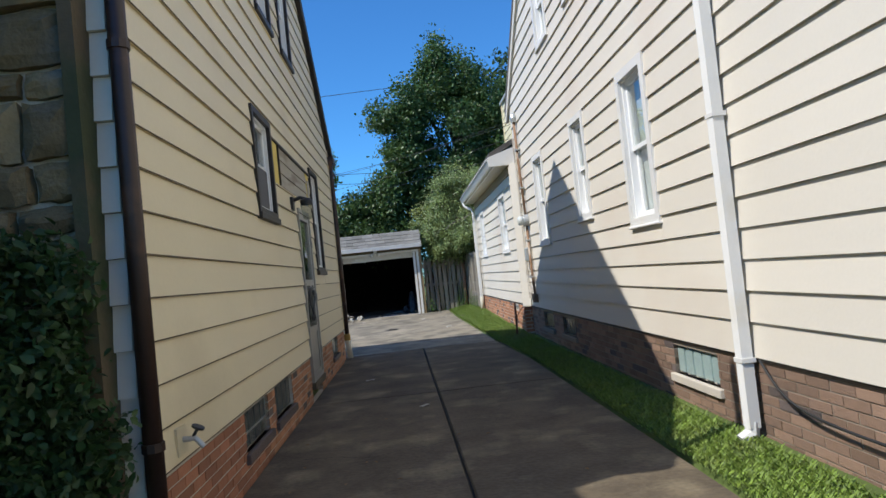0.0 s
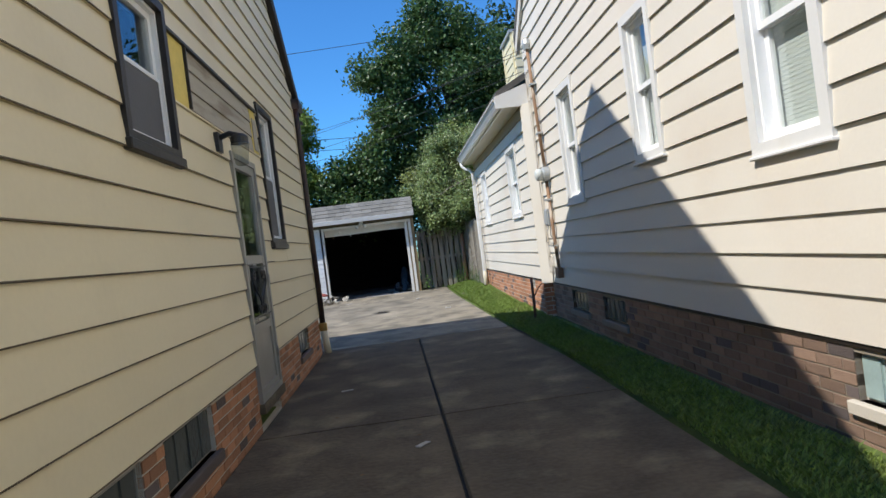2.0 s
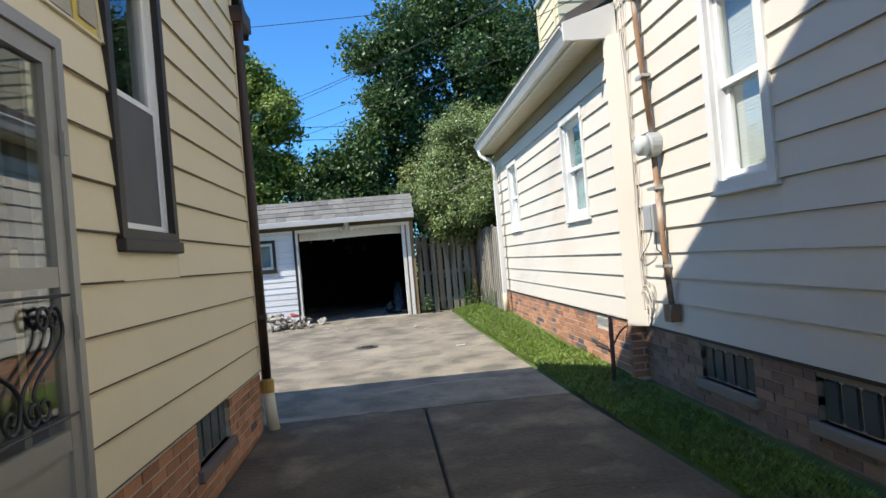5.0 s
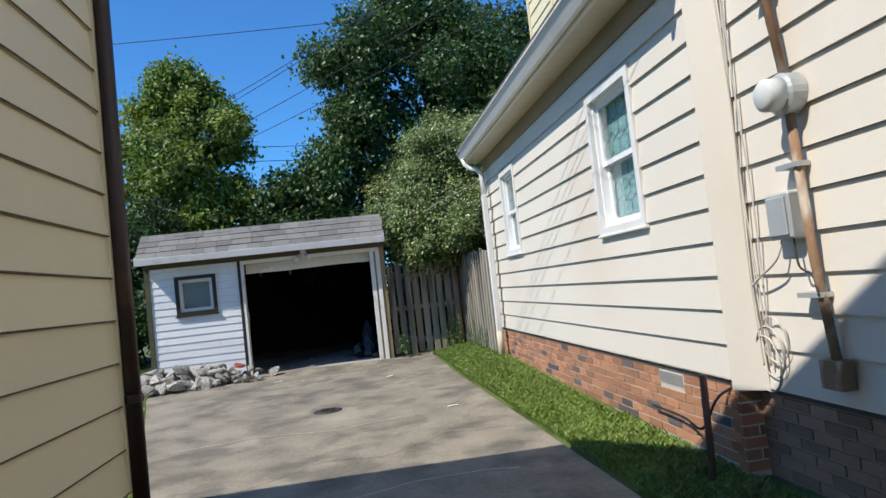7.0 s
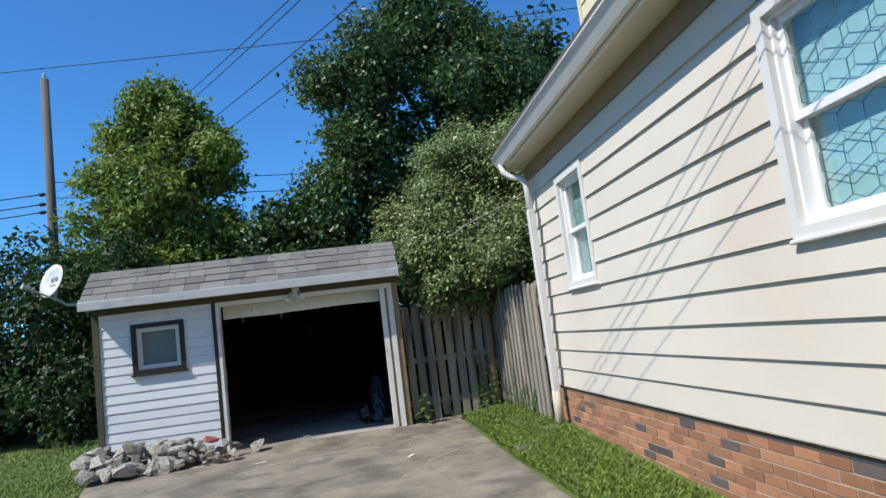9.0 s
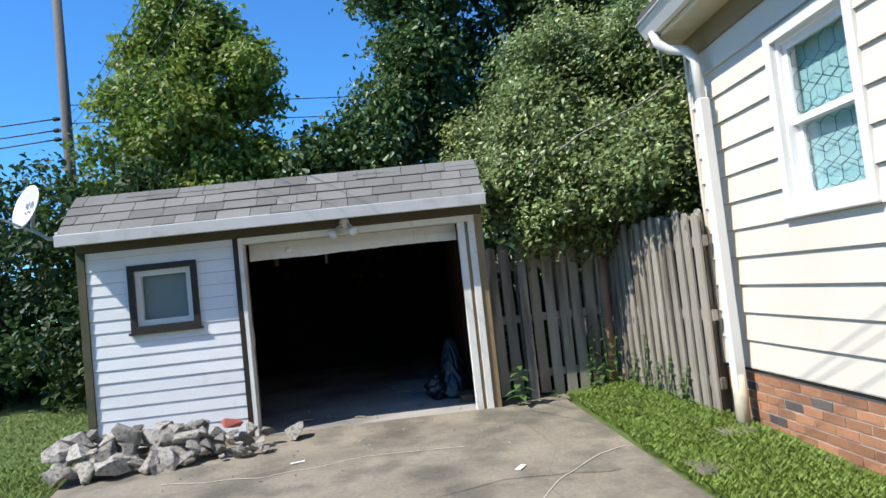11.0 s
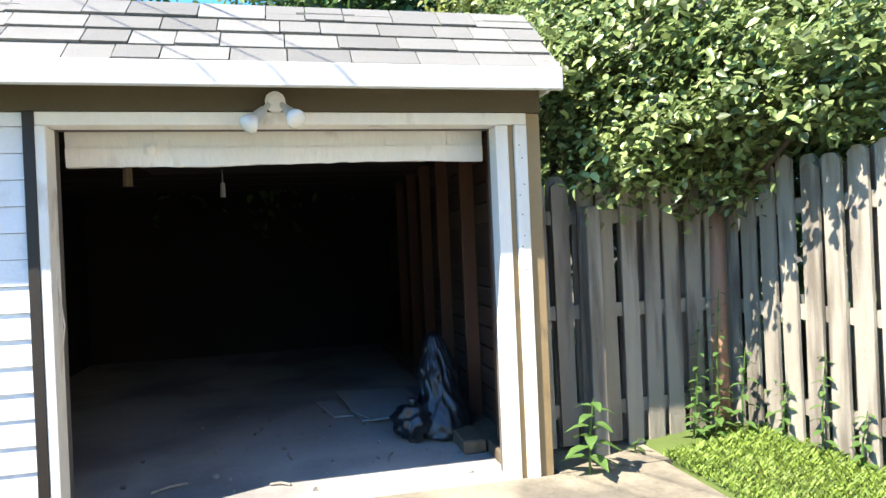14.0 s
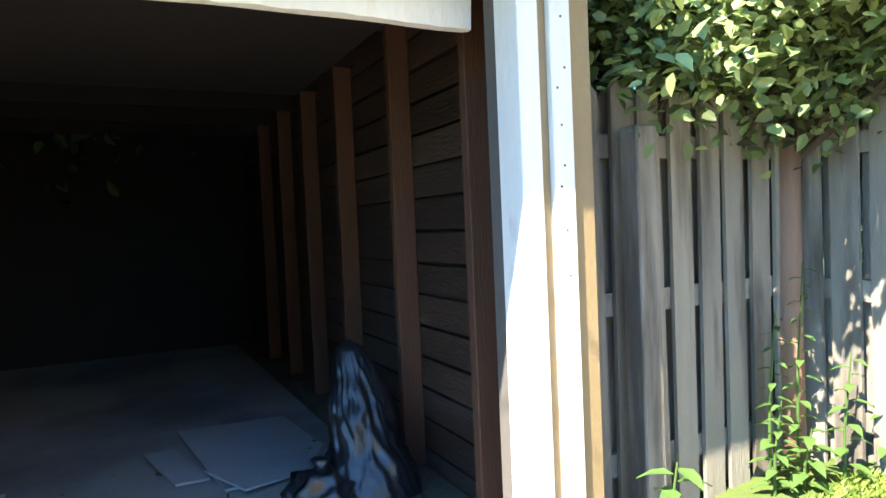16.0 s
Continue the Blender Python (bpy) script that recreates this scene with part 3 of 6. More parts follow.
box(bm, f_left, u0 - 0.02, u1 + 0.02, -0.25, 0.05, 0.14, 0.22)
part("threshold", bm, M_CONC, door)

# wall lamp beside the door
lamp = thing("wall_lamp", f_left(7.52, 0.02, 2.38), "black bracket wall lamp with ribbed frosted jar", "lamp")
bm = bmesh.new()
box(bm, f_left, 7.46, 7.58, 0.012, 0.045, 2.29, 2.44)
tube(bm, [f_left(7.52, 0.03, 2.40), f_left(7.52, 0.12, 2.43), f_left(7.52, 0.19, 2.405)], 0.022, 8)
lathe(bm, f_left(7.52, 0.19, 2.34), (0, 0, 1), [(0, 0.068), (0.05, 0.07), (0.075, 0.045), (0.085, 0.01)], 16)
part("bracket", bm, M_BLACKIRON, lamp, "black painted bracket and cap")
bm = bmesh.new()
lathe(bm, f_left(7.52, 0.19, 2.17), (0, 0, 1), [(0, 0.035), (0.01, 0.05), (0.09, 0.062), (0.165, 0.072), (0.175, 0.07)], 18)
part("jar_shade", bm, M_JAR, lamp, "ribbed frosted glass jar", smooth=True)

lamp.location.y += 0.11

# hose tap
tap = thing("garden_tap", f_left(3.47, 0.02, 0.62), "worn brass outdoor tap on a plate", "tap")
bm = bmesh.new()
prism(bm, [f_left(u, n, z) for u in (3.39, 3.53) for n in (0.012, 0.026) for z in (0.575, 0.72)])
part("wall_plate", bm, M_CREAM, tap)
bm = bmesh.new()
tube(bm, [f_left(3.47, 0.02, 0.65), f_left(3.47, 0.09, 0.65), f_left(3.47, 0.13, 0.60)], 0.016, 8)
part("spout", bm, M_GALV, tap)
bm = bmesh.new()
tube(bm, [f_left(3.47, 0.075, 0.655), f_left(3.47, 0.105, 0.70)], 0.009, 8)
lathe(bm, f_left(3.47, 0.105, 0.70), (0.4, 0, 0.8), [(0, 0.034), (0.012, 0.034)], 12)
part("handle", bm, M_BLACKIRON, tap)


def round_downspout(name, pts, r, material, label, straps, f):
    d = thing(name, pts[-1], label, "downspout")
    bm = bmesh.new()
    tube(bm, pts, r, 10)
    part("pipe", bm, material, d, smooth=True)
    for p in straps:
        bm = bmesh.new()
        lathe(bm, Vector(p) - Vector((0, 0, 0.02)), (0, 0, 1), [(0, r + 0.008), (0.04, r + 0.008)], 10)
        part("strap", bm, material, d)
    return d


d = round_downspout("downspout", [(XL + 0.05, 12.10, 3.62), (XL + 0.055, 12.12, 3.4), (XL + 0.055, 12.10, 2.0), (XL + 0.055, 12.10, 0.42)], 0.042, M_RUSTBROWN, "dark brown round downspout at the house corner", [(XL + 0.07, 12.25, 3.42), (XL + 0.055, 12.10, 1.0)], f_left)
bm = bmesh.new()
lathe(bm, (XL + 0.055, 12.10, 0.34), (0, 0, 1), [(0, 0.06), (0.1, 0.06), (0.12, 0.045)], 12)
part("collar", bm, M_COLLAR, d, "yellow brown collar")
bm = bmesh.new()
tube(bm, [(XL + 0.055, 12.10, 0.36), (XL + 0.085, 12.10, -0.02)], 0.053, 12)
part("standpipe", bm, M_PVC, d, "cream plastic standpipe", smooth=True)
bm = bmesh.new()
box(bm, WORLD, XL - 0.02, XL + 0.12, 12.04, 12.40, 3.60, 3.74)
part("gutter_outlet", bm, M_RUSTBROWN, d)
round_downspout("downspout", [(XL + 0.045, 3.03, 5.2), (XL + 0.045, 3.03, 2.0), (XL + 0.045, 3.03, 0.15)], 0.045, M_RUSTBROWN, "rusty brown round downspout at the front corner", [(XL + 0.045, 3.03, 0.72), (XL + 0.045, 3.03, 2.6)], f_left)
for y in (12.08, 3.1):
    bm = bmesh.new()
    box(bm, WORLD, XL - 0.04, XL + 0.024, y - 0.035, y + 0.012, 0.545, 3.85)
    tagged(part("trim", bm, M_CREAM), "cream metal corner strip", "trim", kind="structure")

# stone front of the left house
stone = backing("wall_left_house_stone_front", lambda u, n, z: Vector((u, 2.98 - n, z)), (-4.6, -1.36), -0.2, 4.2, None, [], M_MORTAR, "rough coursed sandstone front wall", 0.25, 0.0)
z = 0.2
while z < 4.0:
    hh = random.choice((0.10, 0.14, 0.2, 0.28))
    u = -1.37
    while u > -4.5:
        ww = random.uniform(0.2, 0.5)
        bm = bmesh.new()
        box(bm, lambda u, n, z: Vector((u, 2.98 - n, z)), u - ww + 0.025, u, -0.05, 0.045 + random.uniform(-0.012, 0.03), z, z + hh - 0.028)
        bmesh.ops.subdivide_edges(bm, edges=bm.edges[:], cuts=4, use_grid_fill=True)
        for v in bm.verts:
            e = min(v.co.z - z, z + hh - 0.028 - v.co.z, u - v.co.x, v.co.x - u + ww - 0.025)
            if v.co.y < 2.96:
                v.co.y -= 0.03 * min(e / 0.05, 1.0)
            v.co += 0.02 * noise.noise_vector(v.co * 7.0) + 0.014 * noise.noise_vector(v.co * 19.0)
        part("stone", bm, M_STONE, stone)
        u -= ww
    z += hh
# Unseen wall added here to keep the sun off the stone front.
tagged(bar("wall_left_house_porch", WORLD, (-4.6, -2.75, 0.4, 2.95, -0.2, 5.0), M_STONE), "plain unseen wall added to shade the stone front", "wall", kind="structure")
strip = tagged(bar("trim", WORLD, (-1.375, -1.31, 2.9, 3.1, -0.1, 4.2), M_TANDARK), "mottled tan corner board beside stone", "trim", kind="structure")
fr = lambda u, n, z: Vector((u, 3.06 - n, z))
wl = tagged(bar("wall_left_house_return", fr, (-1.31, -1.22, -0.1, 0.0, -0.1, 4.2), M_SHEATH), "narrow return of lapped ivory siding", "wall", kind="structure")
siding(wl, fr, (-1.31, -1.225), 0.2, 0.3, 0.2165, 4.2, None, [], M_IVORY, 0.03)

# right house
R_ENDS, R_EAVE, R_PEAK = (-2.2, 12.22), 4.45, 9.7
RA, RB, RC = (5.48, 6.22, 1.62, 3.13), (7.49, 8.13, 1.84, 3.13), (9.86, 10.62, 1.65, 3.12)
RU1, RU2, RD = (8.68, 9.44, 4.48, 5.75), (7.0, 7.76, 4.48, 5.75), (2.3, 3.0, 1.62, 3.13)
r_holes = [RA, RB, RC, RU1, RU2]
wall_right = backing("wall_right_house_west", f_right, R_ENDS, 0.6, R_EAVE, R_PEAK, [(a + .03, b - .03, c + .03, d - .03) for a, b, c, d in r_holes], M_SHEATH, "ivory lap siding on a tall gabled house wall")
siding(wall_right, f_right, R_ENDS, 0.607, 0.843, 0.208, R_EAVE, R_PEAK, r_holes, M_IVORY, 0.024)
RBW = [(4.76, 5.58, 0.30, 0.55), (8.98, 9.72, 0.29, 0.545), (10.36, 11.1, 0.29, 0.545)]
base_right = backing("wall_right_house_base", f_right, (-2.2, 12.22), -0.3, 0.6, None, RBW, M_OLDMORTAR, "brown brick foundation wall under ivory siding", 0.3, -0.004)
bar("flashing", f_right, (-2.2, 12.2, -0.01, 0.012, 0.582, 0.607), M_BROWN)["kind"] = "structure"
bpy.data.objects["flashing"]["category"] = "trim"
bpy.data.objects["flashing"]["label"] = "dark flashing strip under ivory siding"
bm = bmesh.new()
box(bm, WORLD, 9.0, 9.2, -2.2, 12.2, 0, 4.4)
box(bm, WORLD, XR + 0.18, 9.0, 12.03, 12.2, -0.2, 4.4)
box(bm, WORLD, XR + 0.18, 9.0, -2.2, -2.03, -0.2, 4.4)
tagged(part("wall_right_house_rest", bm, M_IVORY), "plain outer walls of the ivory house", "wall", kind="structure")
bm = bmesh.new()
mid = 5.01
for y_e in (-2.5, 12.5):
    s = (R_PEAK - R_EAVE) / (12.22 - mid)
    top = R_PEAK + 0.04
    prism(bm, [Vector((x, y, z + dz)) for x in (XR - 0.06, 9.4) for y, z in ((y_e, top - s * abs(y_e - mid)), (mid, top)) for dz in (0.0, 0.13)])
tagged(part("roof_right_house", bm, M_ROOF), "dark asphalt gable roof of the ivory house", "roof", kind="structure")
for y_e in (-2.48, 12.48):
    bm = bmesh.new()
    prism(bm, [Vector((x, y, z + dz)) for x in (XR - 0.055, XR) for y, z in ((y_e, R_PEAK - s * abs(y_e - mid)), (mid, R_PEAK)) for dz in (-0.12, 0.03)])
    tagged(part("trim", bm, M_IVORY), "ivory rake board along the gable", "trim", kind="structure")
double_hung("window_8", f_right, *RA, M_WHITE, 0.085, "white framed sash window with closed blind", back=M_BLIND)
double_hung("window_9", f_right, *RB, M_WHITE, 0.075, "small white framed sash window with blind", back=M_BLIND)
double_hung("window_10", f_right, *RC, M_WHITE, 0.085, "white framed sash window, blind drawn", back=M_BLIND)
double_hung("window_11", f_right, *RU1, M_WHITE, 0.08, "upstairs white framed sash window", back=M_BLIND)
double_hung("window_12", f_right, *RU2, M_WHITE, 0.08, "second upstairs white framed sash window", back=M_BLIND)
# Only the first is pale; the others' blocks and sills are darkened for shade.
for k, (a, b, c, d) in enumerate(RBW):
    basement_window("window_%d" % (13 + k), f_right, a, b, c, d, 5, M_BLOCKDARK if k else M_BLOCK, "glass block basement window with shade in its dark colour" if k else "wavy glass block basement window above a stone sill", sill=M_OLDMORTAR if k else M_MORTAR)


def square_downspout(name, x, y, z_top, z_foot, label, lean=0.0):
    d = thing(name, (x, y, z_foot), label, "downspout")
    bm = bmesh.new()
    prof = [(0.035, -0.045), (-0.04, -0.045)] + [(-0.04 - 0.006 * (k % 2), -0.036 + 0.009 * k) for k in range(9)] + [(-0.04, 0.045), (0.035, 0.045)]
    rows = [[bm.verts.new((x + a, y + b, z)) for a, b in prof] for z in (z_foot + 0.12, z_top)]
    for k in range(len(prof)):
        bm.faces.new((rows[0][k], rows[0][(k + 1) % len(prof)], rows[1][(k + 1) % len(prof)], rows[1][k]))
    bm.faces.new(rows[1])
    part("pipe", bm, M_WHITE, d)
    bm = bmesh.new()
    tube(bm, [(x, y, z_foot + 0.16), (x - 0.01, y, z_foot + 0.08), (x - 0.09, y - 0.01, z_foot + 0.035)], 0.05, 8)
    part("elbow", bm, M_WHITE, d)
    for z in (z_foot + 0.55, z_foot + 2.2):
        bar("strap", WORLD, (x - 0.048, x + 0.05, y - 0.055, y + 0.055, z, z + 0.03), M_WHITE, d)
    return d


square_downspout("downspout", XR - 0.075, 4.2, 5.6, 0.03, "white ribbed metal downspout on ivory siding")

# rear annex
wall_annex_holes = [(13.04, 13.96, 1.66, 2.88), (16.74, 17.57, 1.70, 2.88)]
A_ENDS = (12.17, 18.72)
wall_annex = backing("wall_annex_west", f_annex, A_ENDS, 0.6, 3.32, None, [(a + .03, b - .03, c + .03, d - .03) for a, b, c, d in wall_annex_holes], M_SHEATH, "ivory lap siding on the low rear annex")
siding(wall_annex, f_annex, (12.186, 18.68), 0.655, 0.661, 0.2045, 3.28, None, wall_annex_holes, M_IVORY, 0.024)
bm = bmesh.new()
box(bm, f_annex, *A_ENDS, -0.3, -0.004, -0.2, 0.63)
base_annex = tagged(part("wall_annex_base", bm, M_MORTAR), "red brick foundation wall with pale mortar", "wall", kind="structure")
tagged(bar("trim", f_annex, (12.2, 18.7, -0.01, 0.012, 0.632, 0.657), M_BROWN), "dark flashing strip above brick", "trim", kind="structure")
bm = bmesh.new()
prism(bm, [Vector((x, y, z)) for x, y in ((XR - 0.026, 12.03), (XA - 0.024, 12.185), (XR + 0.05, 12.1), (XR + 0.05, 12.185)) for z in (0.6, 3.3)])
tagged(part("trim", bm, M_IVORY), "plain splayed ivory corner of the annex", "trim", kind="structure")
for u in (18.68,):
    tagged(bar("trim", f_annex, (u, u + 0.04, -0.01, 0.028, 0.655, 3.2), M_IVORY), "ivory corner post", "trim", kind="structure")
bm = bmesh.new()
box(bm, WORLD, XA + 0.16, 8.0, 18.5, 18.7, -0.1, 3.3)
tagged(part("wall_annex_north", bm, M_IVORY), "plain end wall of the annex", "wall", kind="structure")
tagged(bar("trim", f_annex, (12.2, 18.7, 0.0, 0.025, 3.11, 3.28), M_TAN), "tan frieze board under the soffit", "trim", kind="structure")
bm = bmesh.new()
prism(bm, [Vector((x, y, z + dz)) for x, z in ((1.82, 3.445), (5.2, 5.2)) for y in (12.2, 18.76) for dz in (0.0, 0.1)])
tagged(part("roof_annex", bm, M_ROOF), "dark asphalt roof of the rear annex", "roof", kind="structure")
sof = thing("soffit", (1.9, 15.4, 3.2), "ribbed cream soffit panels under the eave", "soffit", kind="structure")
y = 12.2
while y < 18.7:
    bar("panel", WORLD, (1.87, XA + 0.0, y, min(y + 0.2, 18.76) - 0.006, 3.28, 3.295), M_SOFFIT, sof)
    y += 0.2
bar("backing_board", WORLD, (1.87, XA + 0.02, 12.2, 18.76, 3.302, 3.315), M_TAN, sof)
gut = thing("gutter", (1.72, 15.4, 3.3), "white metal eaves gutter along the annex", "gutter")
bm = bmesh.new()
prism(bm, [Vector((x, y, z)) for y in (12.2, 18.64) for x, z in ((1.82, 3.30), (1.755, 3.42), (1.88, 3.30), (1.88, 3.435))])
bmesh.ops.recalc_face_normals(bm, faces=bm.faces)
part("trough", bm, M_WHITE, gut)
pipe("rim", [(1.76, 12.2, 3.422), (1.76, 18.64, 3.422)], 0.014, M_WHITE, gut)
bar("fascia", WORLD, (1.88, 1.905, 12.2, 18.62, 3.275, 3.455), M_WHITE, gut)
bm = bmesh.new()
prism(bm, [Vector((x, y, z)) for y in (12.16, 12.2) for x, z in ((1.78, 3.285), (1.78, 3.46), (XR - 0.03, 3.285), (XR - 0.03, 3.62))])
part("end_cap", bm, M_WHITE, gut, "white boxed end of the eave")
d = thing("downspout", (XA - 0.07, 18.3, 0.2), "white downspout at the annex corner", "downspout")
bm = bmesh.new()
tube(bm, [(1.83, 18.5, 3.32), (1.85, 18.49, 3.22), (1.92, 18.45, 3.15), (2.01, 18.38, 3.11), (2.06, 18.34, 3.02), (2.06, 18.32, 2.6)], 0.04, 8)
part("elbow", bm, M_WHITE, d, smooth=True)
bar("pipe", WORLD, (2.015, 2.095, 18.26, 18.35, 0.5, 2.7), M_WHITE, d, bevel=0.008)
bm = bmesh.new()
tube(bm, [(2.055, 18.305, 0.62), (2.05, 18.3, 0.2)], 0.052, 12)
part("standpipe", bm, M_PVC, d, "cream plastic standpipe", smooth=True)
double_hung("window_16", f_annex, *wall_annex_holes[0], M_WHITE, 0.07, "white sash window with teal leaded glass", back=M_TEAL, leaded=True)
double_hung("window_17", f_annex, *wall_annex_holes[1], M_WHITE, 0.07, "white sash window with pale teal glass", back=M_TEAL, leaded=True)
vent = thing("air_vent", f_annex(13.02, 0, 0.55), "pale louvred metal vent set in brick", "vent")
bar("backing", f_annex, (12.84, 13.2, -0.05, -0.02, 0.53, 0.6), M_BROWN, vent)
for k in range(14):
    bar("slat", f_annex, (12.85 + k * 0.025, 12.862 + k * 0.025, -0.03, 0.012, 0.53, 0.6), M_GALV, vent)

# sided chimney chase behind the annex roof
ch = thing("chimney", (3.9, 18.3, 4.2), "chimney chase clad in pale yellow siding", "chimney")
bm = bmesh.new()
box(bm, WORLD, 3.32, 4.4, 17.52, 18.93, 3.9, 6.12)
part("chase", bm, M_SHEATH, ch)
for k in range(10):
    z = 4.0 + k * 0.21
    bm = bmesh.new()
    prism(bm, [Vector((3.32 - n, u, zz)) for u in (17.52, 18.93) for n, zz in ((0, z), (0, z + 0.205), (0.022, z), (0.006, z + 0.205))])
    part("board", bm, M_YELLOW, ch)
    bm = bmesh.new()
    prism(bm, [Vector((u, 17.52 - n, zz)) for u in (3.3, 4.4) for n, zz in ((0, z), (0, z + 0.205), (0.022, z), (0.006, z + 0.205))])
    part("board", bm, M_YELLOW, ch)
bar("corner_post", WORLD, (3.28, 3.36, 17.68, 17.76, 3.95, 6.12), M_YELLOW, ch)
bar("corner_post", WORLD, (3.28, 3.36, 18.87, 18.95, 3.95, 6.12), M_YELLOW, ch)
bar("cap", WORLD, (3.25, 4.47, 17.65, 19.0, 6.12, 6.19), M_GREYMETAL, ch)
bm = bmesh.new()
lathe(bm, (3.95, 18.2, 6.19), (0, 0, 1), [(0, 0.13), (0.2, 0.13), (0.21, 0.22), (0.27, 0.2), (0.32, 0.05)], 14)
part("flue_cap", bm, M_BLACKIRON, ch, "black metal flue cap")

# electric service on the right house
es = thing("electric_meter", f_right(11.45, 0.02, 2.1), "round glass electric meter on rusty conduit", "meter")
bm = bmesh.new()
tube(bm, [f_right(11.62, 0.06, 3.95), f_right(11.56, 0.06, 3.0), f_right(11.45, 0.06, 2.2)], 0.024, 10)
tube(bm, [f_right(11.45, 0.06, 2.05), f_right(11.42, 0.06, 1.3), f_right(11.36, 0.06, 0.78)], 0.024, 10)
part("conduit", bm, M_RUST, es, "rusty painted conduit", smooth=True)
bm = bmesh.new()
lathe(bm, f_right(11.45, 0.0, 2.12), (-1, 0, 0), [(0.02, 0.105), (0.1, 0.105), (0.11, 0.09), (0.115, 0.088)], 20)
part("meter_base", bm, M_GREYMETAL, es)
bm = bmesh.new()
lathe(bm, f_right(11.45, 0.115, 2.12), (-1, 0, 0), [(0, 0.084), (0.07, 0.082), (0.09, 0.06)], 20)
part("meter_glass", bm, M_BLIND, es, "domed dial glass", smooth=True)
bm = bmesh.new()
lathe(bm, f_right(11.62, 0.06, 3.93), (0, 0, 1), [(0, 0.05), (0.08, 0.07), (0.14, 0.05), (0.17, 0.01)], 12)
part("weatherhead", bm, M_GREYMETAL, es)
bm = bmesh.new()
box(bm, f_right, 11.3, 11.44, 0.022, 0.1, 0.66, 0.8)
part("junction", bm, M_RUST, es)
for z in (3.4, 2.7, 1.75, 1.1):
    bar("strap", f_right, (11.36 + 0.05 * (z - 0.8), 11.52 + 0.05 * (z - 0.8), 0.02, 0.097, z, z + 0.025), M_GALV, es)
es.location += Vector((0, 0.05, 0.04))
cb = thing("cable_box", f_right(11.66, 0.02, 1.5), "small grey plastic cable box on siding", "utility box")
bar("body", f_right, (11.55, 11.74, 0.022, 0.1, 1.44, 1.68), M_GREYMETAL, cb, bevel=0.01)
bar("cover", f_right, (11.57, 11.72, 0.1, 0.112, 1.46, 1.66), M_GREYMETAL, cb, bevel=0.004)


def cable(name, pts, r, material, label):
    """A hanging or clipped wire, smoothed through its places."""
    P = [Vector(p) for p in pts]
    out = []
    for i in range(len(P) - 1):
        a, b, c, d = P[max(i - 1, 0)], P[i], P[i + 1], P[min(i + 2, len(P) - 1)]
        for k in range(6):
            t = k / 6
            out.append(0.5 * ((2 * b) + (c - a) * t + (2 * a - 5 * b + 4 * c - d) * t * t + (3 * b - a - 3 * c + d) * t ** 3))
    out.append(P[-1])
    bm = bmesh.new()
    tube(bm, out, r, 5)
    return tagged(part(name, bm, material, smooth=True), label, "cable")


for k, o in enumerate((0.0, 0.035, 0.06)):
    cable("wall_cable", [f_right(11.95 + o + 0.02 * math.sin(3 * z + k * 2), 0.04 + 0.008 * k, z) for z in (3.75, 3.3, 2.8, 2.2, 1.7, 1.25, 0.95, 0.75)], 0.0055, M_CABLEW, "pale cable clipped down the siding")
for k in range(3):
    c0 = (11.9 + 0.05 * k, 0.9 - 0.07 * k)
    cable("cable_coil", [f_right(c0[0] + (0.1 + 0.02 * k) * math.cos(a * 0.9 + k), 0.045 + 0.012 * math.sin(a), c0[1] + (0.13 + 0.015 * k) * math.sin(a * 0.9 + k)) for a in range(0, 15 + 3 * k)], 0.0035, M_CABLEW, "loose coil of pale cable on siding")
cable("wall_cable", [f_right(11.68, 0.06, 1.46), f_right(11.72, 0.09, 1.34), f_right(11.9, 0.08, 1.25), f_right(12.03, 0.05, 1.2)], 0.007, M_CABLEW, "pale cable drooping from the box")
cable("wall_cable", [f_right(11.6, 0.06, 1.46), f_right(11.56, 0.08, 1.3), f_right(11.5, 0.06, 1.25), f_right(11.42, 0.1, 1.15)], 0.006, M_CABLE, "dark cable drooping from the box")
cable("wall_cable", [(XR - 0.05, 12.1, 0.68), (XA - 0.05, 12.3, 0.55), (2.02, 12.35, 0.36), (XA - 0.05, 12.8, 0.33), (XA - 0.04, 13.3, 0.33)], 0.009, M_CABLE, "black cable slung along the brick")
cable("wall_cable", [f_right(4.1, 0.03, 0.6), f_right(3.7, 0.05, 0.38), f_right(2.8, 0.06, 0.34), f_right(1.5, 0.05, 0.42)], 0.009, M_CABLE, "black cable sagging along the brick")
for x, y, zt in ((2.0, 12.27, 0.7), (2.2, 12.36, 0.6)):
    pipe_ob = pipe("iron_stake", [(x, y, -0.1), (x + 0.01, y - 0.02, zt)], 0.022, M_IRON)
    tagged(pipe_ob, "rusted iron pipe stake beside the brick", "stake")

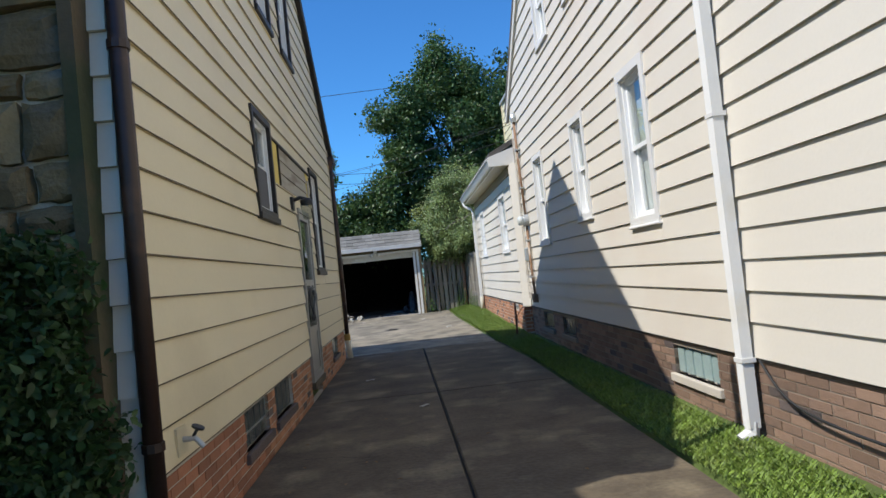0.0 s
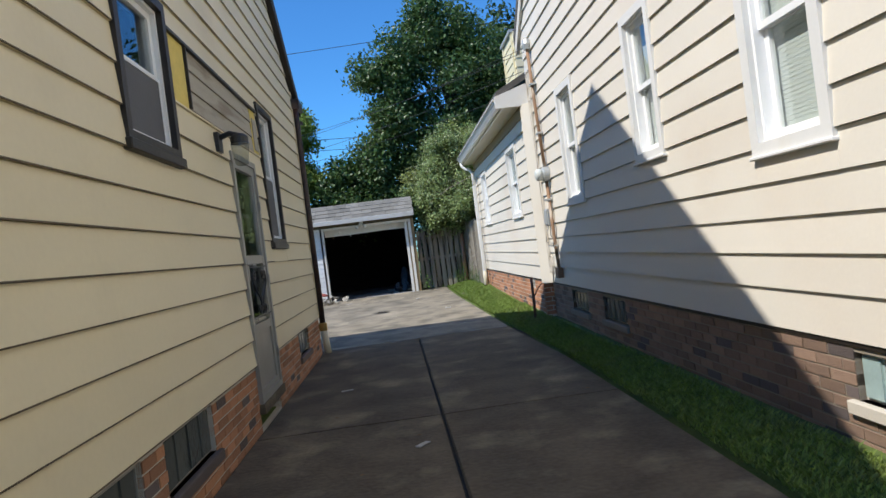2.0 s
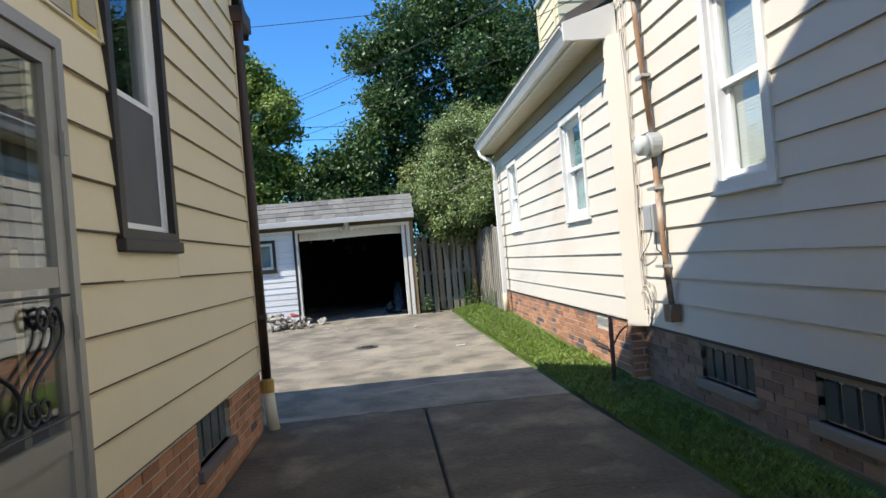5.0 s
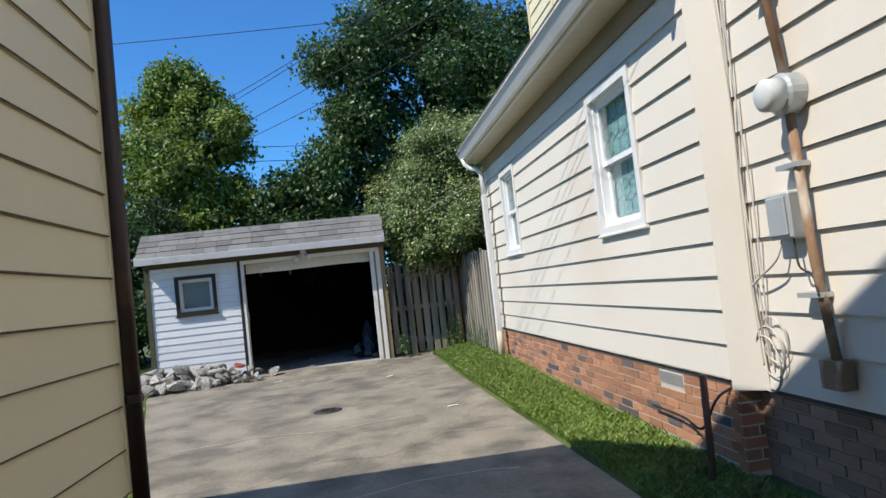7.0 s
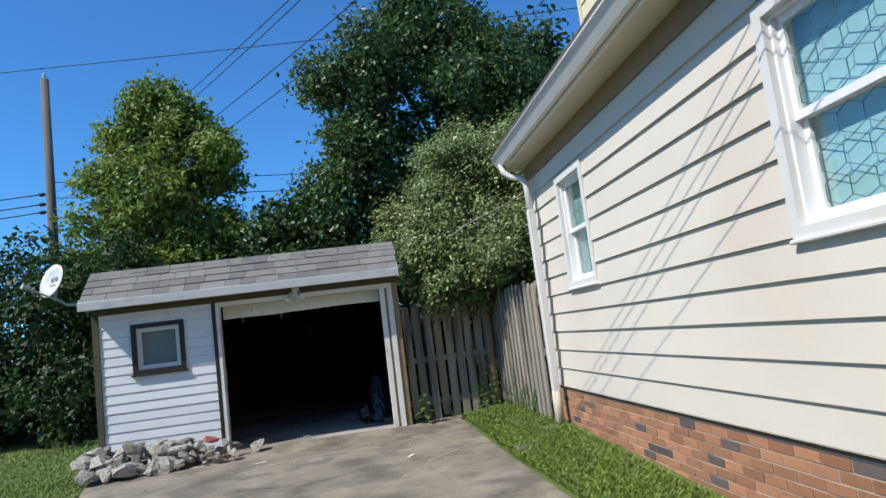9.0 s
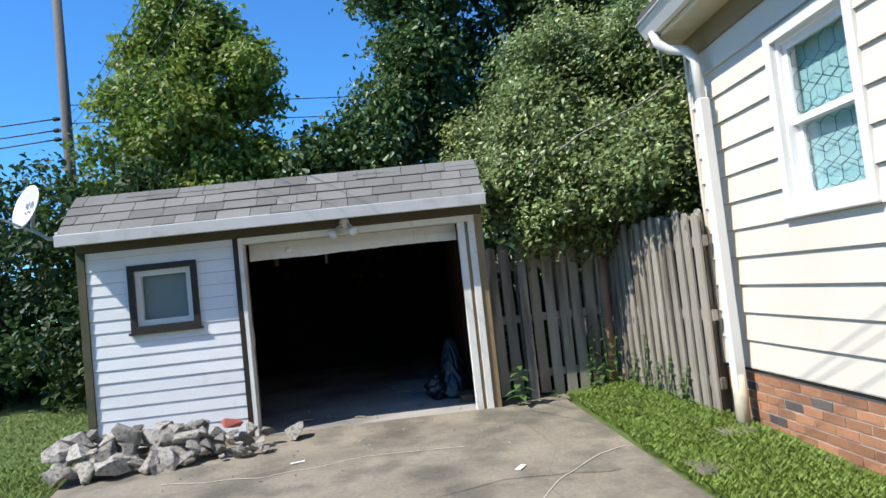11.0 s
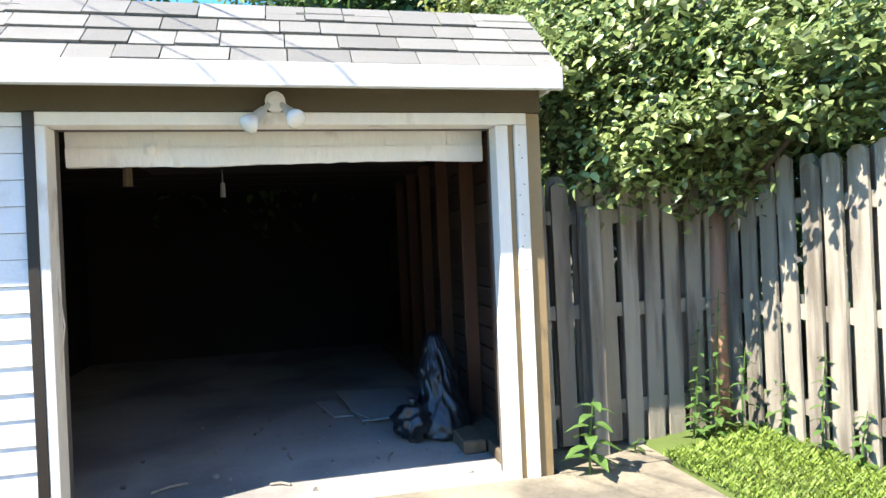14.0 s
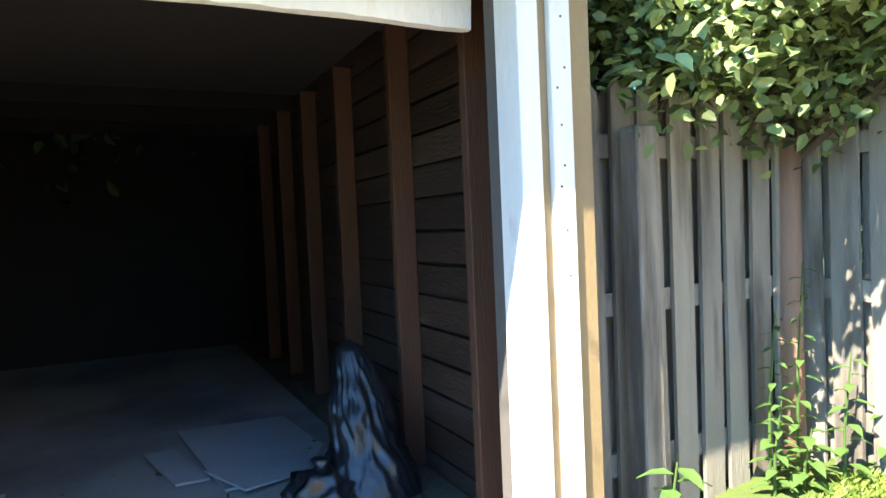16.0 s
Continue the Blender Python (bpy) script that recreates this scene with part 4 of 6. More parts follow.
# ---- garage ----
GZ = 0.2
g_holes = [(-1.93, 0.275, 0.0, 2.145), (-3.07, -2.41, 1.38, 2.035)]
wall_g = backing("wall_garage_front", f_garage, (-3.55, 0.522), 0.15, 2.42, None, [g_holes[0], (-3.04, -2.44, 1.41, 2.0)], M_SHEATH, "white painted clapboard garage front")
siding(wall_g, f_garage, (-3.485, -2.02), 0.2, 0.285, 0.1235, 2.206, None, [g_holes[1]], M_GSIDE, 0.013)
bar_specs = [
    ("corner board", (-3.565, -3.485, -0.02, 0.03, 0.2, 2.206), M_TANDARK),
    ("dark stop", (-2.02, -1.97, -0.02, 0.034, 0.2, 2.206), M_BROWN),
    ("left jamb", (-1.97, -1.925, -0.1, 0.03, 0.2, 2.14), M_PEEL),
    ("header", (-1.97, 0.44, -0.1, 0.028, 2.142, 2.205), M_PEEL),
    ("frieze", (-3.565, 0.525, -0.02, 0.024, 2.208, 2.335), M_FRIEZE),
    ("right jamb", (0.265, 0.335, -0.1, 0.022, 0.2, 2.14), M_PEEL),
    ("right groove", (0.335, 0.37, -0.06, 0.008, 0.2, 2.14), M_TAN),
    ("right casing", (0.37, 0.44, -0.06, 0.03, 0.2, 2.14), M_PEEL),
    ("corner", (0.442, 0.522, -0.10, 0.012, 0.2, 2.206), M_TAN),
]
for nm, dims, m in bar_specs:
    tagged(bar("trim", f_garage, dims, m, bevel=0.003), {"dark stop": "dark brown stop board", "frieze": "dark brown frieze board", "corner board": "tan corner board", "corner": "tan corner board in half shade", "right groove": "tan recessed strip"}.get(nm, "flaking white garage door trim"), "trim", kind="structure")
# West and back walls get the near-black that paints in the gloom.
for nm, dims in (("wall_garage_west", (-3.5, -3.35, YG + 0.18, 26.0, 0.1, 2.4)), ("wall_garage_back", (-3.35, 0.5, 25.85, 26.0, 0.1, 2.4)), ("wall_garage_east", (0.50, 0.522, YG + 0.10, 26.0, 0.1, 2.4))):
    tagged(bar(nm, WORLD, dims, M_INBOARD if nm == "wall_garage_east" else M_UNLIT), "dark board wall of the garage", "wall", kind="structure")
gi = thing("garage_wall_framing", (0.45, 22, GZ), "brown studs and rough boards inside the garage", "wall framing", kind="structure")
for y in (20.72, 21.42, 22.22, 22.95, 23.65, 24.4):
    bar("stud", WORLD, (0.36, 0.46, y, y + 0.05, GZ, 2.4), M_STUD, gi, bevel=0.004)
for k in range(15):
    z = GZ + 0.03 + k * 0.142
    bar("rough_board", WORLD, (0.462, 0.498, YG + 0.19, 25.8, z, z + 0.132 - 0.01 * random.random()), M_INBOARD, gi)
bar("sill_plate", WORLD, (0.30, 0.46, YG + 0.2, 25.8, GZ, GZ + 0.09), M_CONC, gi, bevel=0.01)
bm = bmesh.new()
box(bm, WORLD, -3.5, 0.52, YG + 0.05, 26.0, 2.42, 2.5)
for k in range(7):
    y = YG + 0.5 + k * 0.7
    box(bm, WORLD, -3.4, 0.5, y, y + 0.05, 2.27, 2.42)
tagged(part("ceiling", bm, M_UNLIT), "dark joists and boards over the garage", "ceiling", kind="structure")
# mansard front of the roof
Y_E, Z_E, Y_R, Z_R = 20.0, 2.36, 20.44, 2.775
roof_g = thing("roof_garage", (-1.5, 20.2, 2.4), "grey asphalt shingle mansard front on the garage", "roof", kind="structure")
bm = bmesh.new()
prism(bm, [Vector((x, y, z)) for x in (-3.60, 0.53) for y, z in ((Y_E + 0.03, Z_E + 0.02), (Y_R + 0.02, Z_R - 0.03), (Y_R + 0.02, Z_E + 0.02), (Y_R + 0.05, Z_R - 0.03))])
box(bm, WORLD, -3.60, 0.53, Y_R, 26.1, Z_R - 0.12, Z_R - 0.02)
box(bm, WORLD, -3.52, 0.52, Y_R, 26.05, 2.5, Z_R - 0.12)
part("roof_deck", bm, M_ROOF, roof_g)
run = Vector((0, Y_R - Y_E, Z_R - Z_E))
out = Vector((0, -run.z, run.y)).normalized()
ROWS_N = 4
for r in range(ROWS_N):
    lo, hi = Vector((0, Y_E, Z_E + 0.02)) + run * (r / ROWS_N - 0.01), Vector((0, Y_E, Z_E + 0.02)) + run * ((r + 1) / ROWS_N + 0.05)
    x = -3.62 - (0.13 if r % 2 else 0.0)
    while x < 0.545:
        w = random.choice((0.2, 0.26, 0.3, 0.33))
        a, b = max(x, -3.62), min(x + w - 0.006, 0.55)
        if b > a + 0.02:
            bm = bmesh.new()
            dz = random.uniform(-0.006, 0.006)
            prism(bm, [Vector((xx, 0, 0)) + p + Vector((0, 0, dz if p is lo else 0)) + out * o for xx in (a, b) for p, oo in ((lo, (0.006, 0.02)), (hi, (0.0, 0.006))) for o in oo])
            part("shingle", bm, M_SHINGLE, roof_g)
        x += w
x = -3.62
while x < 0.53:
    w = random.uniform(0.2, 0.32)
    bm = bmesh.new()
    e = random.uniform(0, 0.015)
    prism(bm, [Vector((xx, y, z + o)) for xx in (x, min(x + w, 0.55)) for y, z in ((Y_R - 0.07, Z_R - 0.045 + e), (Y_R + 0.16, Z_R + 0.0)) for o in (0.0, 0.014)])
    part("cap_shingle", bm, M_SHINGLE, roof_g)
    x += w + 0.004
gg = thing("gutter", (-1.5, 20.0, 2.3), "white boxed fascia along the garage eave", "fascia")
bar("fascia", WORLD, (-3.63, 0.555, Y_E - 0.03, Y_E + 0.0, 2.27, 2.385), M_FASCIA, gg, bevel=0.006)
bar("soffit_board", WORLD, (-3.62, 0.545, Y_E, YG - 0.026, 2.335, 2.35), M_WHITE, gg)
bar("end_board", WORLD, (0.53, 0.55, Y_E + 0.0, Y_R, 2.302, 2.42), M_WHITE, gg)
bar("end_board", WORLD, (-3.63, -3.60, Y_E + 0.0, Y_R, 2.302, 2.42), M_WHITE, gg)
for k in range(9):
    bm = bmesh.new()
    x, z = 0.405 + random.uniform(-0.02, 0.02), 2.08 - 0.1 * k - random.uniform(0, 0.07)
    lathe(bm, f_garage(x, 0.0295, z), (0, -1, 0), [(0, 0.0045), (0.0025, 0.003)], 6)
    tagged(part("nail_head", bm, M_IRON), "rusted nail head in flaking trim", "nail", "nails in the trim")
# garage window
gw = thing("window_18", f_garage(-2.74, 0, 1.38), "small fixed window in a dark brown frame", "window", kind="structure")
bm = bmesh.new()
ring(bm, f_garage, -3.08, -2.40, 1.37, 2.04, 0.06, -0.02, 0.036)
part("window_frame", bm, M_BROWN, gw)
bm = bmesh.new()
ring(bm, f_garage, -3.02, -2.46, 1.43, 1.98, 0.055, -0.06, 0.0)
part("sash", bm, M_WHITE, gw)
p = bar("pane", f_garage, (-2.97, -2.51, -0.03, -0.026, 1.48, 1.93), M_GLASS, gw)
p.visible_shadow = False
bar("curtain", f_garage, (-2.98, -2.5, -0.09, -0.08, 1.47, 1.94), M_GWIN, gw, "dusty grey curtain")
bar("window_sill", f_garage, (-3.1, -2.38, -0.02, 0.05, 1.345, 1.37), M_BROWN, gw)
# raised sectional door
gd = thing("garage_door", (-0.83, 20.5, 2.1), "raised wooden garage door with flaking white paint", "garage door")
bm = bmesh.new()
prism(bm, [Vector((x, y, z)) for x in (-1.92, 0.26) for y, z in ((YG + 0.24, 1.985), (YG + 0.20, 2.3), (YG + 0.28, 1.985), (YG + 0.25, 2.3))])
bmesh.ops.subdivide_edges(bm, edges=[e for e in bm.edges if abs((e.verts[0].co - e.verts[1].co).x) > 1], cuts=24)
for v in bm.verts:
    if v.co.z < 2.0:
        v.co.z += 0.018 * noise.noise(v.co * 3.0) - 0.012 * math.exp(-((v.co.x + 1.45) / 0.35) ** 2)
part("panel", bm, M_PEEL, gd)
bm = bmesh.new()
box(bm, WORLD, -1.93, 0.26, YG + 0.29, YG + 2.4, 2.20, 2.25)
part("upper_panel", bm, M_UNLIT, gd)
for x in (-1.55, -1.15, -0.72, -0.3, 0.05):
    bm = bmesh.new()
    prism(bm, [Vector((xx, y, z)) for xx in (x, x + 0.055) for y, z in ((YG + 0.222, 2.075), (YG + 0.191, 2.3), (YG + 0.245, 2.075), (YG + 0.21, 2.3))])
    part("batten", bm, M_PEEL, gd)
bm = bmesh.new()
prism(bm, [Vector((x, y, z)) for x in (-1.92, 0.26) for y, z in ((YG + 0.226, 1.99), (YG + 0.218, 2.07), (YG + 0.25, 1.99), (YG + 0.235, 2.07))])
bmesh.ops.subdivide_edges(bm, edges=[e for e in bm.edges if abs((e.verts[0].co - e.verts[1].co).x) > 1], cuts=60)
for v in bm.verts:
    if v.co.z < 2.0:
        v.co.z += 0.008 * noise.noise(v.co * 14.0) + 0.014 * noise.noise(v.co * 3.0) - 0.012 * math.exp(-((v.co.x + 1.45) / 0.35) ** 2) - 0.008
part("bottom_rail", bm, M_PEEL, gd, "splintered bottom rail with flaking paint")
bm = bmesh.new()
lathe(bm, (-1.52, YG + 0.225, 2.06), (0, -1, 0), [(0, 0.035), (0.02, 0.032), (0.03, 0.012)], 12)
part("handle", bm, M_PEEL, gd, "painted lift handle")
# twin floodlight
fl = thing("floodlight", (-0.88, 20.15, 2.24), "twin floodlight with two clear bulbs", "lamp")
bm = bmesh.new()
lathe(bm, (-0.88, YG - 0.03, 2.25), (0, -1, 0), [(0, 0.05), (0.04, 0.05), (0.05, 0.03)], 14)
part("base", bm, M_WHITE, fl)
for s, tgt in ((-1, (-0.62, -0.35, -0.7)), (1, (0.42, -0.7, -0.6))):
    c = Vector((-0.88 + 0.03 * s, YG - 0.07, 2.235))
    ax = Vector(tgt).normalized()
    bm = bmesh.new()
    tube(bm, [c, c + ax * 0.05], 0.014, 8)
    lathe(bm, c + ax * 0.04, ax, [(0, 0.02), (0.07, 0.03)], 12)
    k = part("socket", bm, M_GREYMETAL, fl)
    bm = bmesh.new()
    lathe(bm, c + ax * 0.105, ax, [(0, 0.026), (0.04, 0.046), (0.06, 0.05), (0.072, 0.04), (0.078, 0.01)], 16)
    part("bulb", bm, M_BULB, k, "frosted reflector bulb", smooth=True)
# dish
M_DISHMARK = mat("faded_grey_print", (0.25, 0.26, 0.28), 0.5, 0.1)
ds = thing("satellite_dish", (-3.85, 20.5, 2.5), "grey satellite dish on a bent arm", "satellite dish")
bm = bmesh.new()
ax = Vector((-0.55, -0.78, 0.3)).normalized()
c = Vector((-4.1, 20.5, 2.76))
lathe(bm, c, ax, [(0.0, 0.01), (0.012, 0.09), (0.03, 0.17), (0.055, 0.24), (0.062, 0.24), (0.04, 0.17), (0.022, 0.09), (0.014, 0.01)], 24)
part("reflector", bm, M_DISH, ds, smooth=True)
side = ax.cross(Vector((0, 0, 1))).normalized()
lift = side.cross(ax)
for du, dv, w, h in ((-0.06, 0.03, 0.03, 0.07), (0.0, 0.035, 0.025, 0.06), (0.05, 0.03, 0.03, 0.05), (-0.03, -0.05, 0.05, 0.02), (0.04, -0.05, 0.03, 0.02)):
    bm = bmesh.new()
    prism(bm, [c + side * (du + a * w / 2) + lift * (dv + q * h / 2) + ax * (0.03 + o) for a in (-1, 1) for o in (0.0, 0.003) for q in (-1, 1)])
    part("printed_mark", bm, M_DISHMARK, ds, "faded grey printed mark")
bm = bmesh.new()
tube(bm, [(-3.55, 20.6, 2.42), (-4.0, 20.6, 2.44), (-4.15, 20.58, 2.55), c - ax * 0.02], 0.022, 8)
part("mast", bm, M_GREYMETAL, ds)
bm = bmesh.new()
tube(bm, [c + Vector((0, 0, -0.24)), c + ax * 0.42 + Vector((0, 0, -0.2))], 0.014, 6)
lathe(bm, c + ax * 0.42 + Vector((0, 0, -0.2)), ax, [(-0.04, 0.03), (0.05, 0.035)], 10)
part("feed_arm", bm, M_GREYMETAL, ds)


# ---- ground and drive ----
def lawn_height(x, y):
    z = rise(y)
    if -3.52 < x < 0.6 and 19.9 < y < 26.1:
        return 0.05
    r, l = edge_right(y), edge_left(y)
    if l - 0.02 < x < r + 0.02 and y < 21:
        return z - 0.16
    if x >= r:
        return z + 0.015 + 0.07 * min((x - r) / 0.6, 1.0) + 0.012 * noise.noise((x * 3, y * 3, 0))
    return z + 0.01 + 0.02 * noise.noise((x * 0.8, y * 0.8, 0))


gx = np.concatenate(([-400, -150, -60, -30], np.arange(-16, 6.01, 0.16), [12, 30, 60, 150, 400]))
gy = np.concatenate(([-400, -150, -60, -25, -10], np.arange(-3, 30.01, 0.16), [36, 50, 90, 160, 400]))
verts = np.array([(x, y, lawn_height(x, y)) for y in gy for x in gx])
nx = len(gx)
idx = np.array([(j * nx + i, j * nx + i + 1, (j + 1) * nx + i + 1, (j + 1) * nx + i) for j in range(len(gy) - 1) for i in range(nx - 1)])
me = mesh_np("ground", verts, idx, M_LAWN)
tagged(put("ground", me), "green lawn and soil around the houses", "ground", kind="structure")

road = thing("road", (0.3, 8, 0), "worn grey concrete driveway slabs with dark joints", "driveway", kind="structure")


def slab(y0, y1, xl, xr, material, cuts=8):
    """One slab whose edges may follow curves; top edges rounded off."""
    bm = bmesh.new()
    rows = []
    for k in range(cuts + 1):
        y = y0 + (y1 - y0) * k / cuts
        a, b = xl(y), xr(y)
        z = rise(y) + 0.006
        rows.append([bm.verts.new(p) for p in ((a, y, z - 0.16), (a, y, z - 0.012), (a + 0.012, y, z), ((a + b) / 2, y, z + 0.004), (b - 0.012, y, z), (b, y, z - 0.012), (b, y, z - 0.16))])
    for p, q in zip(rows, rows[1:]):
        for k in range(6):
            bm.faces.new((p[k], p[k + 1], q[k + 1], q[k]))
    bm.faces.new(rows[0])
    bm.faces.new(rows[-1])
    return part("slab", bm, material, road)


G = 0.011
jx = lambda y: 0.40 - 0.0155 * y
cross = [-28, -14, -6, -1.6, 3.05, 7.66, 12.28]
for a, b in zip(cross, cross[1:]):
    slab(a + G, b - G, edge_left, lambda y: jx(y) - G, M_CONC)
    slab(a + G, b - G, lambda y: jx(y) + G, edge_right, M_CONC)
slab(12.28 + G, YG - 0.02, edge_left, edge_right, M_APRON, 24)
slab(YG - 0.01, 20.95, lambda y: 0.55, lambda y: 1.25, M_APRON, 2)
bm = bmesh.new()
prism(bm, [Vector((x, y, rise(y) + z)) for x in (-1.15, 1.7) for y in (-28, 12.3) for z in (-0.1, -0.028)])
part("joint_fill", bm, M_JOINT, road)
bm = bmesh.new()
box(bm, WORLD, -3.36, 0.5, YG - 0.008, 25.9, 0.0, 0.215)
tagged(part("floor", bm, M_GFLOOR), "dusty stained concrete garage floor", "floor", kind="structure")
for k, pts in enumerate((((-1.0, 13.6), (-0.4, 14.1), (0.1, 14.0), (0.7, 14.5), (1.3, 14.4)), ((-2.2, 17.6), (-1.5, 17.8), (-0.7, 17.6), (0.2, 18.0), (1.1, 17.9)), ((0.5, 16.2), (0.6, 17.0), (0.45, 17.8), (0.7, 18.6), (0.6, 19.6)), ((-1.0, 9.9), (-0.3, 10.1), (0.2, 10.0)), ((0.3, 9.75), (0.9, 9.95), (1.5, 9.85)), ((-0.9, 5.3), (-0.3, 5.1), (0.3, 5.35)))):
    bm = bmesh.new()
    fine = []
    for (xa, ya), (xb, yb) in zip(pts, pts[1:]):
        for i in range(8):
            t = i / 8
            x, y = xa + (xb - xa) * t, ya + (yb - ya) * t
            fine.append((x, y + 0.05 * noise.noise((x * 4, y * 4, k))))
    up = [(bm.verts.new((x, y - w, rise(y) + 0.0125)), bm.verts.new((x + 0.3 * w, y + w, rise(y) + 0.0125))) for (x, y) in fine for w in (0.0035 + 0.003 * noise.noise((x * 9, y * 9, 7)),)]
    for p, q in zip(up, up[1:]):
        bm.faces.new((p[0], q[0], q[1], p[1]))
    part("crack", bm, M_JOINT, road)
for k, pts in enumerate((((0.2, 17.3), (0.6, 17.9), (0.95, 18.3), (1.2, 18.4)), ((-1.9, 15.2), (-1.1, 15.35), (-0.3, 15.2), (0.4, 15.45)), ((-2.4, 18.9), (-1.6, 18.75), (-0.8, 19.0), (0.1, 18.9)), ((-0.2, 13.1), (0.5, 13.3), (1.1, 13.2)))):
    bm = bmesh.new()
    fine = []
    for (xa, ya), (xb, yb) in zip(pts, pts[1:]):
        for i in range(10):
            x, y = xa + (xb - xa) * i / 10, ya + (yb - ya) * i / 10
            fine.append((x, y + 0.06 * noise.noise((x * 3, y * 3, k + 20))))
    up = [(bm.verts.new((x, y - w, rise(y) + 0.0125)), bm.verts.new((x + 0.2 * w, y + w, rise(y) + 0.0125))) for (x, y) in fine for w in (0.006 + 0.006 * abs(noise.noise((x * 7, y * 7, 3))),)]
    for p, q in zip(up, up[1:]):
        bm.faces.new((p[0], q[0], q[1], p[1]))
    part("pale_seam", bm, M_MORTAR, road, "pale crumbled seam in the concrete")
dr = thing("drain_cover", (-0.46, 16.24, rise(16.24)), "rusty round iron drain cover in concrete", "drain cover")
bm = bmesh.new()
lathe(bm, (-0.46, 16.24, rise(16.24) + 0.005), (0, 0, 1), [(0, 0.17), (0.008, 0.165), (0.009, 0.13), (0.014, 0.125)], 20)
part("lid", bm, M_DRAIN, dr)
bm = bmesh.new()
for k in range(7):
    y = 16.24 - 0.09 + 0.03 * k
    box(bm, WORLD, -0.46 - 0.08, -0.46 + 0.08, y, y + 0.012, rise(16.24) + 0.018, rise(16.24) + 0.024)
part("ribs", bm, M_DRAIN, dr)
fs = tagged(bar("paving_stone", WORLD, (1.36, 1.62, 17.5, 17.85, 0.13, 0.205), M_APRON, bevel=0.02), "flat stone lying in the grass", "stone")
fs = tagged(bar("splash_block", WORLD, (1.78, 2.08, 18.06, 18.28, 0.19, 0.265), M_APRON, bevel=0.02), "small concrete splash block in grass", "stone")


# ---- leaves ----
rng = np.random.default_rng(7)


def leaf_mesh(name, centres, size, material, up=0.5, spread=0.35, out=None):
    """Pointed folded leaves, two triangles each side of the rib, at the places given."""
    n = len(centres)
    nor = rng.normal(size=(n, 3))
    nor[:, 2] += up
    if out is not None:
        nor += out
    nor /= np.linalg.norm(nor, axis=1)[:, None]
    t = rng.normal(size=(n, 3))
    t[:, 2] -= 0.4
    t -= nor * np.sum(t * nor, axis=1)[:, None]
    t /= np.linalg.norm(t, axis=1)[:, None]
    b = np.cross(nor, t)
    s = size * rng.uniform(1 - spread, 1 + spread, size=(n, 1))
    w = rng.uniform(0.22, 0.36, size=(n, 1)) * s
    droop = nor * s * rng.uniform(0.05, 0.2, size=(n, 1))
    base, tip = centres - t * s * 0.5, centres + t * s * 0.55 - droop
    a1, a2 = (centres - t * s * 0.22 + q * b * w + nor * s * 0.08 for q in (1, -1))
    c1, c2 = (centres + t * s * 0.16 + q * b * w * 0.85 + nor * s * 0.06 for q in (1, -1))
    verts = np.stack([base, a1, c1, tip, c2, a2], axis=1).reshape(-1, 3)
    k = np.arange(n)[:, None] * 6
    faces = np.concatenate([k + np.array([q]) for q in ([0, 1, 2], [0, 2, 3], [0, 3, 4], [0, 4, 5])], axis=0)
    return mesh_np(name, verts, faces, material)


def lump_cloud(lumps, count, clump=0.16, per=14, shell=0.55):
    """Places of leaves: small sprays near the skin of overlapping lumps (x, y, z, rx, ry, rz)."""
    lumps = np.array(lumps, float)
    sub = []
    for x, y, z, rx, ry, rz in lumps:
        sub.append((x, y, z, rx * 0.66, ry * 0.66, rz * 0.66))
        for _ in range(13):
            d = rng.normal(size=3)
            d /= np.linalg.norm(d)
            s = rng.uniform(0.16, 0.42)
            q = rng.uniform(0.7, 1.18)
            sub.append((x + d[0] * rx * q, y + d[1] * ry * q, z + d[2] * rz * q, rx * s, ry * s, rz * s * rng.uniform(0.8, 1.7)))
    lumps = np.array(sub)
    area = (lumps[:, 3] * lumps[:, 4] + lumps[:, 4] * lumps[:, 5]) ** 0.9
    pick = rng.choice(len(lumps), size=count // per, p=area / area.sum())
    d = rng.normal(size=(len(pick), 3))
    d /= np.linalg.norm(d, axis=1)[:, None]
    r = shell + (1.06 - shell) * rng.random((len(pick), 1)) ** 0.55
    r *= 1 + 0.16 * np.sin(5 * d[:, :1] + 3 * d[:, 1:2] + pick[:, None]) * np.cos(4 * d[:, 2:])
    spray = lumps[pick, :3] + d * r * lumps[pick, 3:]
    pts = np.repeat(spray, per, axis=0) + rng.normal(size=(len(pick) * per, 3)) * clump * np.array([1, 1, 0.7])
    return pts, np.repeat(d, per, axis=0) * 0.8


